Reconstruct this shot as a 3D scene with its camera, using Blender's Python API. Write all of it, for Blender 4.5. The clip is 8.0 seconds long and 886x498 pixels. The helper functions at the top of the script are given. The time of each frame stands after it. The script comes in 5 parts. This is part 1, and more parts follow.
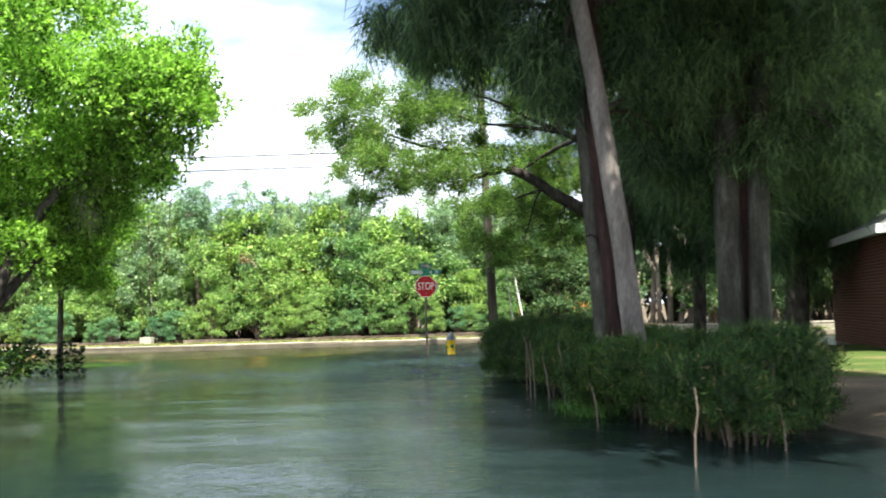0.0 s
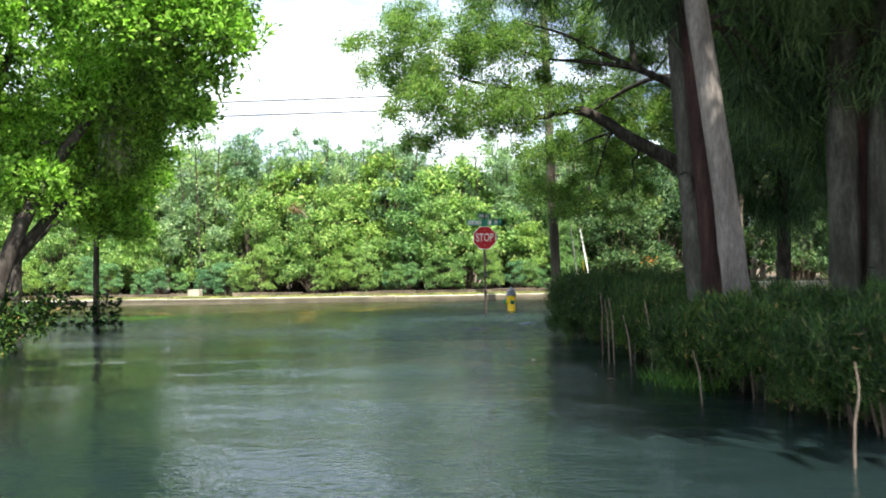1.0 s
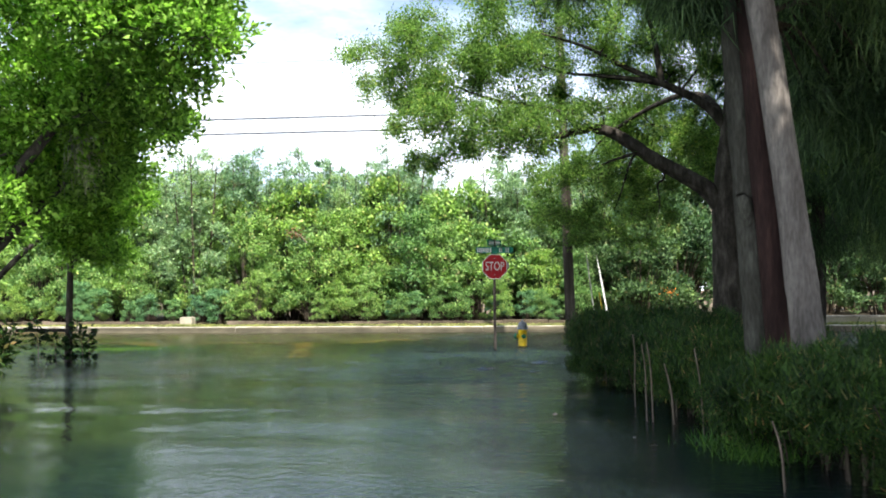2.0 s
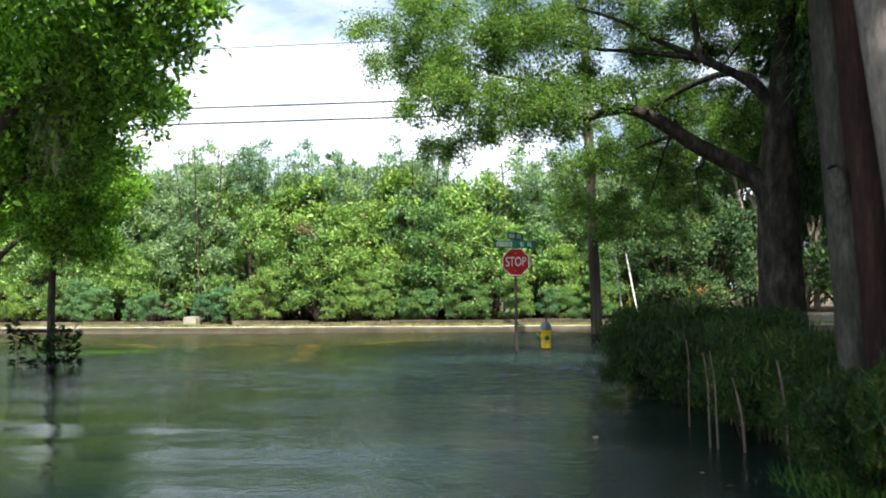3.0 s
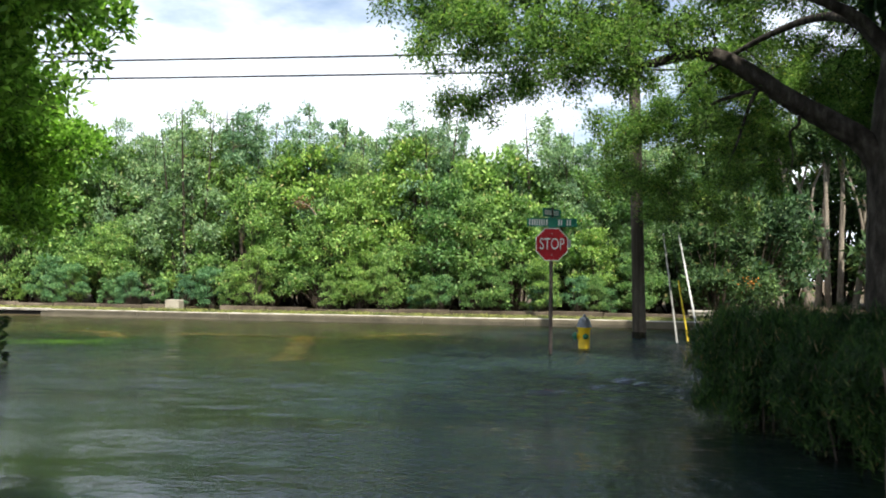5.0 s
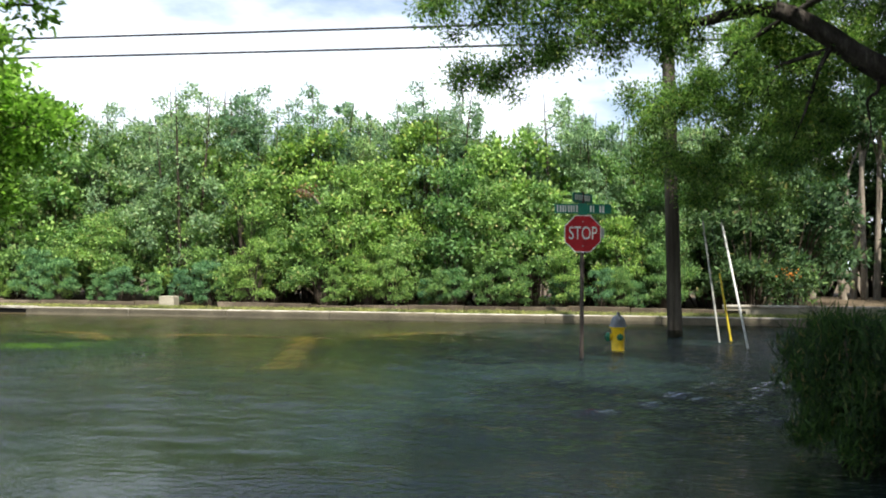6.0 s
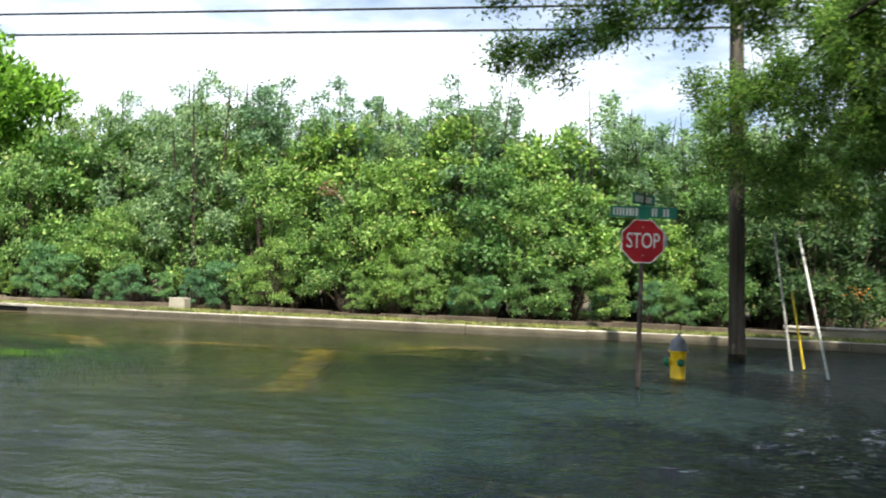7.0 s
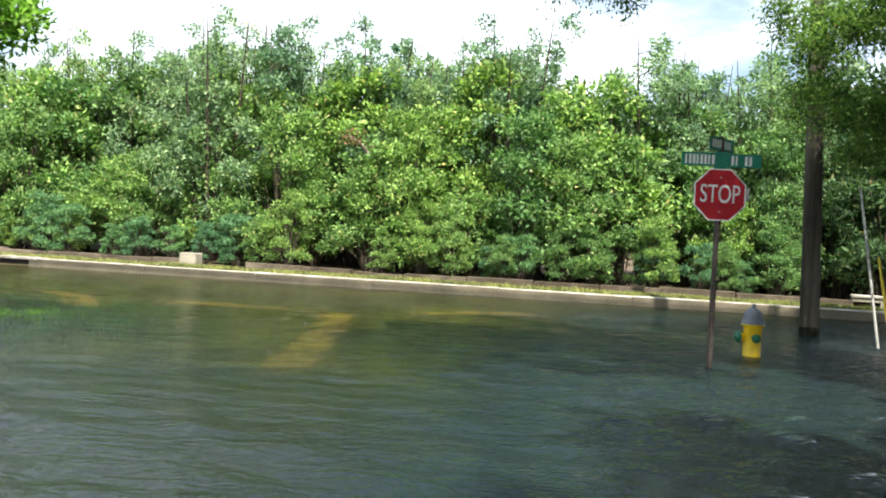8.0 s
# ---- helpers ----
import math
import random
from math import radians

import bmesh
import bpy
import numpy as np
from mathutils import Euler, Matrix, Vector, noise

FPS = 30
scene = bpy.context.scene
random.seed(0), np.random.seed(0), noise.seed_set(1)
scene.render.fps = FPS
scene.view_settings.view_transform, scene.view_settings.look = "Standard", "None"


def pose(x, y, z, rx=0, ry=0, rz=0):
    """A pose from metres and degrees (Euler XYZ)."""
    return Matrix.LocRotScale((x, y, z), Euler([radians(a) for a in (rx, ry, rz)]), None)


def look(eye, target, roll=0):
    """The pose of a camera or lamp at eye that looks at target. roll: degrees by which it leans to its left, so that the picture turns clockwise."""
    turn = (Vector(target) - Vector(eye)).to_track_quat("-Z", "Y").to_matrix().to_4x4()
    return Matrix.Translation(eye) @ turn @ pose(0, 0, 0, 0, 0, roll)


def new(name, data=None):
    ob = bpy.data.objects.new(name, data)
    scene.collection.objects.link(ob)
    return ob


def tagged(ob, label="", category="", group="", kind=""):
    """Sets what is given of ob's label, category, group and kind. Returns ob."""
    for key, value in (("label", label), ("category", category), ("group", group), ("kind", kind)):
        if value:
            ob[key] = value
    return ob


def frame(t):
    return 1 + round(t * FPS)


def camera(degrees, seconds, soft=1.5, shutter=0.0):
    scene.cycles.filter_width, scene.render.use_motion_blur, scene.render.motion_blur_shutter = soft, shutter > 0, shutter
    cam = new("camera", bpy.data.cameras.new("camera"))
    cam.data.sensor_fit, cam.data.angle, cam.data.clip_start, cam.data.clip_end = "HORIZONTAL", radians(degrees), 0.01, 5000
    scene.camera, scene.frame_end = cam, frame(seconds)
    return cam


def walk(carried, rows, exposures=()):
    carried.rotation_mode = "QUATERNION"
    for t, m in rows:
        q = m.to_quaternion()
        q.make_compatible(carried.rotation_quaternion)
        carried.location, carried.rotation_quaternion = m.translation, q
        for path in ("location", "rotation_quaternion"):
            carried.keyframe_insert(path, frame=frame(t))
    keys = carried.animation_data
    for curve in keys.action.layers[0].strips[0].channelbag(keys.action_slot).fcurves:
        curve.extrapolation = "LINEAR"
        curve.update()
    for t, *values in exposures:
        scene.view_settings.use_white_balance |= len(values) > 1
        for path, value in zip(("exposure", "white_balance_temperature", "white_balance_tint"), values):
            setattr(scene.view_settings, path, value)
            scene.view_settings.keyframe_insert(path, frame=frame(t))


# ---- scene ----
cam = camera(49.3, 8.0, soft=1.85, shutter=0.4)
PATH = [
    (0, (2.041, -4.64, 1.383), (1.9, -2.649, 1.506), -1.6),
    (0.5, (1.904, -3.65, 1.312), (1.684, -1.666, 1.43), -0.7),
    (1, (1.774, -2.682, 1.314), (1.516, -0.699, 1.348), -1.1),
    (1.2, (1.731, -2.286, 1.325), (1.459, -0.306, 1.392), -0.5),
    (2.3, (1.469, -0.178, 1.436), (1.2, 1.801, 1.525), -0.5),
    (2.5, (1.448, 0.181, 1.43), (1.181, 2.161, 1.5), -0.9),
    (3, (1.259, 1.134, 1.424), (0.955, 3.109, 1.508), -0.6),
    (3.5, (1.115, 2.112, 1.441), (0.795, 4.084, 1.532), -0.4),
    (4, (0.986, 3.059, 1.382), (0.644, 5.029, 1.448), 0.4),
    (4.5, (0.711, 3.988, 1.403), (0.391, 5.962, 1.459), 0.3),
    (5.8, (0.096, 6.655, 1.457), (-0.241, 8.626, 1.51), 1.3),
    (6, (0.005, 7.072, 1.471), (-0.337, 9.042, 1.508), 0.4),
    (6.5, (-0.223, 8.15, 1.518), (-0.548, 10.124, 1.544), -0.3),
    (7, (-0.458, 9.259, 1.495), (-0.861, 11.218, 1.544), 2.0),
    (7.5, (-0.74, 10.245, 1.467), (-1.203, 12.19, 1.453), 2.4),
    (8, (-1.002, 11.273, 1.447), (-1.455, 13.221, 1.409), 2.9),
]
walk(cam, [(t, look(eye, target, roll)) for t, eye, target, roll in PATH], [(0.0, 1.75), (1.0, 1.68), (2.5, 1.38), (4.5, 0.97), (6.5, 0.97), (8.0, 1.28)])

# ---- light ----
TO_SUN = Vector((0.27, -0.535, 0.80)).normalized()
world = bpy.data.worlds.new("sky")
scene.world = world
world.use_nodes = True
wn, wl = world.node_tree.nodes, world.node_tree.links
wn.clear()
sky = wn.new("ShaderNodeTexSky")
sky.sky_type, sky.sun_disc = "NISHITA", False
sky.sun_elevation = math.asin(TO_SUN.z)
sky.sun_rotation = math.atan2(TO_SUN.x, TO_SUN.y)
sky.air_density, sky.dust_density, sky.ozone_density = 1.0, 0.4, 3.0
coord = wn.new("ShaderNodeTexCoord")
stretch = wn.new("ShaderNodeMapping")
stretch.inputs["Scale"].default_value = (1.5, 1.5, 4.0)
stretch.inputs["Location"].default_value = (0.35, 0.1, 0.0)
clouds = wn.new("ShaderNodeTexNoise")
clouds.inputs["Scale"].default_value, clouds.inputs["Detail"].default_value = 1.9, 7.0
clouds.inputs["Roughness"].default_value = 0.55
cover = wn.new("ShaderNodeValToRGB")
cover.color_ramp.elements[0].position, cover.color_ramp.elements[1].position = 0.30, 0.50
white = wn.new("ShaderNodeValToRGB")
white.color_ramp.elements[0].position, white.color_ramp.elements[0].color = 0.35, (5.0, 5.9, 7.3, 1)
white.color_ramp.elements[1].position, white.color_ramp.elements[1].color = 0.62, (12.5, 13.4, 14.4, 1)
mixed = wn.new("ShaderNodeMix")
mixed.data_type = "RGBA"
back = wn.new("ShaderNodeBackground")
back.inputs["Strength"].default_value = 0.075
wout = wn.new("ShaderNodeOutputWorld")
wl.new(coord.outputs["Generated"], stretch.inputs["Vector"])
wl.new(stretch.outputs["Vector"], clouds.inputs["Vector"])
wl.new(clouds.outputs["Fac"], cover.inputs["Fac"])
wl.new(clouds.outputs["Fac"], white.inputs["Fac"])
height = wn.new("ShaderNodeSeparateXYZ")
thin = wn.new("ShaderNodeValToRGB")
thin.color_ramp.elements[0].position, thin.color_ramp.elements[0].color = 0.12, (1, 1, 1, 1)
thin.color_ramp.elements[1].position, thin.color_ramp.elements[1].color = 0.42, (0.5, 0.5, 0.5, 1)
amount = wn.new("ShaderNodeMath")
amount.operation = "MULTIPLY"
wl.new(coord.outputs["Generated"], height.inputs["Vector"])
wl.new(height.outputs["Z"], thin.inputs["Fac"])
wl.new(cover.outputs["Color"], amount.inputs[0])
wl.new(thin.outputs["Color"], amount.inputs[1])
wl.new(amount.outputs[0], mixed.inputs["Factor"])
wl.new(sky.outputs["Color"], mixed.inputs[6])
wl.new(white.outputs["Color"], mixed.inputs[7])
wl.new(mixed.outputs[2], back.inputs["Color"])
wl.new(back.outputs["Background"], wout.inputs["Surface"])
lamp = bpy.data.lights.new("sun", "SUN")
lamp.energy, lamp.angle, lamp.color = 5.0, radians(0.6), (1.0, 0.955, 0.87)
sun = new("sun", lamp)
sun.matrix_world = look(TO_SUN * 60, (0, 0, 0))


# ---- materials ----
def material(name):
    m = bpy.data.materials.new(name)
    m.use_nodes = True
    t = m.node_tree
    t.nodes.clear()
    out = t.nodes.new("ShaderNodeOutputMaterial")
    return m, t.nodes, t.links, out


def noise_node(n, l, scale, detail=4.0, vec=None, rough=0.55):
    k = n.new("ShaderNodeTexNoise")
    k.inputs["Scale"].default_value, k.inputs["Detail"].default_value, k.inputs["Roughness"].default_value = scale, detail, rough
    if vec is not None:
        l.new(vec, k.inputs["Vector"])
    return k


def ramp(n, l, fac, stops):
    r = n.new("ShaderNodeValToRGB")
    e = r.color_ramp.elements
    while len(e) < len(stops):
        e.new(0.5)
    for k, (p, c) in zip(e, stops):
        k.position, k.color = p, (*c, 1)
    l.new(fac, r.inputs["Fac"])
    return r.outputs["Color"]


def mix_color(n, l, fac, a, b, mode="MIX"):
    k = n.new("ShaderNodeMix")
    k.data_type, k.blend_type = "RGBA", mode
    for sock, v in ((k.inputs["Factor"], fac), (k.inputs[6], a), (k.inputs[7], b)):
        if isinstance(v, bpy.types.NodeSocket):
            l.new(v, sock)
        elif isinstance(v, tuple):
            sock.default_value = (*v, 1)
        else:
            sock.default_value = v
    return k.outputs[2]


def leaf_mat(name, dark, mid, light, trans=0.35, gloss=0.45, old=None, vary=1.0):
    m, n, l, out = material(name)
    geo, info, tc = n.new("ShaderNodeNewGeometry"), n.new("ShaderNodeObjectInfo"), n.new("ShaderNodeTexCoord")
    col = ramp(n, l, geo.outputs["Random Per Island"], [(0.0, dark), (0.45, mid), (0.93, light), (1.0, old or light)])
    big = noise_node(n, l, 2.1, 3.0, tc.outputs["Object"])
    tone = ramp(n, l, big.outputs["Fac"], [(0.33, (0.50, 0.58, 0.60)), (0.5, (0.95, 0.98, 0.95)), (0.68, (1.22, 1.22, 1.05))])
    col = mix_color(n, l, 1.0, col, tone, "MULTIPLY")
    tint = ramp(n, l, info.outputs["Random"], [(0.0, (0.68, 0.80, 0.80)), (0.3, (0.88, 0.94, 0.92)), (0.6, (1.03, 1.05, 0.92)), (1.0, (1.22, 1.18, 0.84))])
    col = mix_color(n, l, vary, col, tint, "MULTIPLY")
    p = n.new("ShaderNodeBsdfPrincipled")
    p.inputs["Roughness"].default_value = gloss
    p.inputs["Specular IOR Level"].default_value = 0.25
    l.new(col, p.inputs["Base Color"])
    tr = n.new("ShaderNodeBsdfTranslucent")
    warm = mix_color(n, l, 1.0, col, (0.98, 1.16, 0.66), "MULTIPLY")
    l.new(warm, tr.inputs["Color"])
    mx = n.new("ShaderNodeMixShader")
    mx.inputs["Fac"].default_value = trans
    l.new(p.outputs[0], mx.inputs[1])
    l.new(tr.outputs[0], mx.inputs[2])
    l.new(mx.outputs[0], out.inputs["Surface"])
    return m


def surface_mat(name, stops, scale=6.0, fine=60.0, rough=0.85, bump=0.3, stretch_z=1.0, metal=0.0, depth=0.02):
    """A matt surface: a coarse stain noise over the colour stops, darkened by a fine grain, with relief."""
    m, n, l, out = material(name)
    tc = n.new("ShaderNodeTexCoord")
    mp = n.new("ShaderNodeMapping")
    mp.inputs["Scale"].default_value = (1, 1, stretch_z)
    l.new(tc.outputs["Object"], mp.inputs["Vector"])
    a = noise_node(n, l, scale, 5.0, mp.outputs["Vector"])
    b = noise_node(n, l, fine, 3.0, mp.outputs["Vector"])
    col = ramp(n, l, a.outputs["Fac"], stops)
    grain = ramp(n, l, b.outputs["Fac"], [(0.3, (0.7, 0.7, 0.7)), (0.7, (1.15, 1.15, 1.15))])
    col = mix_color(n, l, 1.0, col, grain, "MULTIPLY")
    p = n.new("ShaderNodeBsdfPrincipled")
    p.inputs["Roughness"].default_value, p.inputs["Metallic"].default_value = rough, metal
    p.inputs["Specular IOR Level"].default_value = 0.12 if rough > 0.8 else 0.4
    l.new(col, p.inputs["Base Color"])
    both = n.new("ShaderNodeMath")
    both.operation = "ADD"
    l.new(a.outputs["Fac"], both.inputs[0])
    l.new(b.outputs["Fac"], both.inputs[1])
    bp = n.new("ShaderNodeBump")
    bp.inputs["Strength"].default_value, bp.inputs["Distance"].default_value = bump, depth
    l.new(both.outputs[0], bp.inputs["Height"])
    l.new(bp.outputs["Normal"], p.inputs["Normal"])
    l.new(p.outputs[0], out.inputs["Surface"])
    return m


def water_mat():
    m, n, l, out = material("flood_water")
    geo = n.new("ShaderNodeNewGeometry")
    mp = n.new("ShaderNodeMapping")
    mp.inputs["Scale"].default_value = (0.55, 1.0, 1.0)
    l.new(geo.outputs["Position"], mp.inputs["Vector"])
    fine = noise_node(n, l, 11.0, 3.0, mp.outputs["Vector"], 0.62)
    mid = noise_node(n, l, 0.9, 1.5, mp.outputs["Vector"], 0.5)
    patch = noise_node(n, l, 0.16, 2.0, geo.outputs["Position"], 0.5)
    calm = ramp(n, l, patch.outputs["Fac"], [(0.36, (0.55, 0.55, 0.55)), (0.66, (1.3, 1.3, 1.3))])
    h = n.new("ShaderNodeMath")
    h.operation = "MULTIPLY"
    xyz = n.new("ShaderNodeSeparateXYZ")
    l.new(geo.outputs["Position"], xyz.inputs[0])
    open_water = n.new("ShaderNodeMapRange")
    for k, val in (("From Min", 11.0), ("From Max", 20.0), ("To Min", 0.7), ("To Max", 3.2)):
        open_water.inputs[k].default_value = val
    l.new(xyz.outputs["Y"], open_water.inputs["Value"])
    corner_wind = n.new("ShaderNodeMapRange")
    for k, val in (("From Min", -3.5), ("From Max", -0.5), ("To Min", 1.0), ("To Max", 2.9)):
        corner_wind.inputs[k].default_value = val
    l.new(xyz.outputs["X"], corner_wind.inputs["Value"])
    breeze = n.new("ShaderNodeMath")
    breeze.operation = "MULTIPLY"
    l.new(corner_wind.outputs["Result"], breeze.inputs[0])
    l.new(open_water.outputs["Result"], breeze.inputs[1])
    stir = n.new("ShaderNodeMath")
    stir.operation = "MULTIPLY"
    l.new(calm, stir.inputs[0])
    l.new(breeze.outputs[0], stir.inputs[1])
    l.new(fine.outputs["Fac"], h.inputs[0])
    l.new(stir.outputs[0], h.inputs[1])
    h2 = n.new("ShaderNodeMath")
    h2.operation, h2.inputs[1].default_value = "MULTIPLY_ADD", 1.2
    l.new(mid.outputs["Fac"], h2.inputs[0])
    l.new(h.outputs[0], h2.inputs[2])
    bp = n.new("ShaderNodeBump")
    bp.inputs["Strength"].default_value, bp.inputs["Distance"].default_value = 1.0, 0.008
    l.new(h2.outputs[0], bp.inputs["Height"])
    fres = n.new("ShaderNodeFresnel")
    fres.inputs["IOR"].default_value = 1.33
    l.new(bp.outputs["Normal"], fres.inputs["Normal"])
    clear = n.new("ShaderNodeBsdfTransparent")
    clear.inputs["Color"].default_value = (0.52, 0.61, 0.40, 1)
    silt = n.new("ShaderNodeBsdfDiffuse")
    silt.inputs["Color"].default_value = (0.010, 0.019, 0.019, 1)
    body = n.new("ShaderNodeMixShader")
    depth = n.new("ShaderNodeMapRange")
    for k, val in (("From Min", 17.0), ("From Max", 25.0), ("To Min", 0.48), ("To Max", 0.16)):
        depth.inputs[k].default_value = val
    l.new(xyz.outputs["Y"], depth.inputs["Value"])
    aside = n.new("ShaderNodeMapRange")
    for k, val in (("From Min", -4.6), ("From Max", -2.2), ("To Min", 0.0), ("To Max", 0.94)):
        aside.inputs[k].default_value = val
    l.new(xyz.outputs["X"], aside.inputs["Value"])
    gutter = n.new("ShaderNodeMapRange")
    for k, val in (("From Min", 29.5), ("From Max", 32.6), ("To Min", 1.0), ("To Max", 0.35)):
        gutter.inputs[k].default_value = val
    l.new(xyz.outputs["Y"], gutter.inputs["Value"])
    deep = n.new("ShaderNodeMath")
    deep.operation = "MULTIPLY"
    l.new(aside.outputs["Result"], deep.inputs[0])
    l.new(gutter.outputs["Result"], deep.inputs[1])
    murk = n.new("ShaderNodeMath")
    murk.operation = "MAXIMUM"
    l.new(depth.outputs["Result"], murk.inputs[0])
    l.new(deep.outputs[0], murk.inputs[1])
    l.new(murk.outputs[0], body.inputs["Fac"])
    l.new(clear.outputs[0], body.inputs[1])
    l.new(silt.outputs[0], body.inputs[2])
    gl = n.new("ShaderNodeBsdfGlossy")
    gl.inputs["Roughness"].default_value = 0.06
    l.new(bp.outputs["Normal"], gl.inputs["Normal"])
    mx = n.new("ShaderNodeMixShader")
    l.new(fres.outputs[0], mx.inputs["Fac"])
    l.new(body.outputs[0], mx.inputs[1])
    l.new(gl.outputs[0], mx.inputs[2])
    l.new(mx.outputs[0], out.inputs["Surface"])
    return m


def plain_mat(name, rgb, rough=0.5, metal=0.0, wear=0.25, scale=9.0):
    lo = tuple(c * (1 - wear) for c in rgb)
    return surface_mat(name, [(0.35, lo), (0.65, rgb)], scale, 80.0, rough, 0.12, 1.0, metal, 0.004)


def worn_paint_mat():
    """Yellow road paint, worn through in patches and silted over towards its edges."""
    m, n, l, out = material("faded_yellow_paint")
    tc = n.new("ShaderNodeTexCoord")
    uv = n.new("ShaderNodeSeparateXYZ")
    l.new(tc.outputs["UV"], uv.inputs[0])
    cover = None
    for axis, lo in (("X", 0.18), ("Y", 0.42)):
        back = n.new("ShaderNodeMath")
        back.operation, back.inputs[1].default_value = "PINGPONG", 0.5
        l.new(uv.outputs[axis], back.inputs[0])
        edge = n.new("ShaderNodeMapRange")
        edge.interpolation_type = "SMOOTHSTEP"
        edge.inputs["From Max"].default_value = lo
        l.new(back.outputs[0], edge.inputs["Value"])
        if cover is None:
            cover = edge.outputs["Result"]
        else:
            both = n.new("ShaderNodeMath")
            both.operation = "MULTIPLY"
            l.new(cover, both.inputs[0])
            l.new(edge.outputs["Result"], both.inputs[1])
            cover = both.outputs[0]
    wear = noise_node(n, l, 1.7, 5.0, tc.outputs["Object"], 0.6)
    worn = n.new("ShaderNodeMapRange")
    worn.inputs["From Min"].default_value, worn.inputs["From Max"].default_value = 0.24, 0.54
    l.new(wear.outputs["Fac"], worn.inputs["Value"])
    fac = n.new("ShaderNodeMath")
    fac.operation = "MULTIPLY"
    l.new(cover, fac.inputs[0])
    l.new(worn.outputs["Result"], fac.inputs[1])
    grain = noise_node(n, l, 30.0, 3.0, tc.outputs["Object"])
    col = ramp(n, l, grain.outputs["Fac"], [(0.3, (0.54, 0.29, 0.11)), (0.7, (0.76, 0.44, 0.18))])
    p = n.new("ShaderNodeBsdfPrincipled")
    p.inputs["Roughness"].default_value = 0.8
    l.new(col, p.inputs["Base Color"])
    gone = n.new("ShaderNodeBsdfTransparent")
    mx = n.new("ShaderNodeMixShader")
    l.new(fac.outputs[0], mx.inputs["Fac"])
    l.new(gone.outputs[0], mx.inputs[1])
    l.new(p.outputs[0], mx.inputs[2])
    l.new(mx.outputs[0], out.inputs["Surface"])
    return m


M_WATER = water_mat()
M_ASPHALT = surface_mat("asphalt", [(0.3, (0.060, 0.055, 0.042)), (0.7, (0.130, 0.115, 0.082))], 0.8, 90.0, 0.9, 0.4)
M_SILT = surface_mat("silted_asphalt", [(0.32, (0.085, 0.068, 0.036)), (0.5, (0.15, 0.118, 0.058)), (0.7, (0.27, 0.205, 0.09))], 0.55, 50.0, 0.9, 0.4)
M_GRASS = surface_mat("lawn", [(0.3, (0.05, 0.085, 0.022)), (0.55, (0.085, 0.125, 0.03)), (0.75, (0.22, 0.17, 0.09))], 0.9, 40.0, 0.95, 0.8)
M_EARTH = surface_mat("earth", [(0.3, (0.075, 0.058, 0.038)), (0.7, (0.17, 0.13, 0.085))], 1.2, 30.0, 0.95, 0.7)
M_KERB = surface_mat("kerb_concrete", [(0.3, (0.20, 0.17, 0.13)), (0.5, (0.40, 0.36, 0.30)), (0.7, (0.56, 0.52, 0.45))], 2.2, 50.0, 0.85, 0.25)
# street side of the kerb: dirt, plus shade under a high sun, as colour
M_KERB_SHADED = surface_mat("shaded_stained_kerb_face", [(0.3, (0.10, 0.085, 0.055)), (0.7, (0.19, 0.16, 0.105))], 1.6, 50.0, 0.7, 0.25)
M_WALL = surface_mat("low_wall_block", [(0.3, (0.060, 0.046, 0.034)), (0.5, (0.115, 0.090, 0.064)), (0.72, (0.22, 0.175, 0.13))], 1.4, 40.0, 0.9, 0.4)
M_WALL_PALE = surface_mat("pale_wall_block", [(0.3, (0.26, 0.23, 0.17)), (0.7, (0.42, 0.38, 0.30))], 1.4, 40.0, 0.9, 0.4)
M_YELLOWLINE = worn_paint_mat()
M_DRAIN = plain_mat("drain_slot_shade", (0.02, 0.018, 0.016), 0.9)
M_BARK_GREY = surface_mat("casuarina_bark", [(0.3, (0.075, 0.066, 0.058)), (0.5, (0.13, 0.115, 0.102)), (0.75, (0.20, 0.18, 0.16))], 5.0, 40.0, 0.9, 0.8, 0.25)
M_BARK_MID = surface_mat("lichened_casuarina_bark", [(0.3, (0.022, 0.021, 0.016)), (0.5, (0.046, 0.044, 0.035)), (0.75, (0.10, 0.10, 0.082))], 5.0, 40.0, 0.9, 0.8, 0.25)
M_BARK_RED = surface_mat("stripped_bark", [(0.3, (0.014, 0.008, 0.007)), (0.6, (0.036, 0.020, 0.017)), (0.78, (0.085, 0.046, 0.036))], 6.0, 40.0, 0.9, 0.9, 0.2)
M_BARK_DARK = surface_mat("oak_bark", [(0.3, (0.018, 0.015, 0.012)), (0.5, (0.042, 0.036, 0.030)), (0.72, (0.100, 0.088, 0.074))], 7.0, 45.0, 0.95, 1.0, 0.35)
M_TWIG = surface_mat("twig_bark", [(0.3, (0.10, 0.075, 0.055)), (0.7, (0.22, 0.18, 0.14))], 7.0, 45.0, 0.95, 0.6, 0.3)
# twig bark again, darkened in colour for the shade inside the plants
M_STEM_DARK = surface_mat("shade_coloured_stem", [(0.3, (0.035, 0.027, 0.020)), (0.7, (0.10, 0.080, 0.060))], 7.0, 45.0, 0.95, 0.6, 0.3)
M_STEM_PALE = surface_mat("pale_stem", [(0.3, (0.16, 0.13, 0.10)), (0.7, (0.33, 0.29, 0.23))], 7.0, 45.0, 0.9, 0.5, 0.3)
M_POLE = surface_mat("weathered_pole", [(0.32, (0.026, 0.022, 0.016)), (0.5, (0.066, 0.056, 0.043)), (0.72, (0.15, 0.13, 0.11))], 4.0, 60.0, 0.9, 0.6, 0.08)
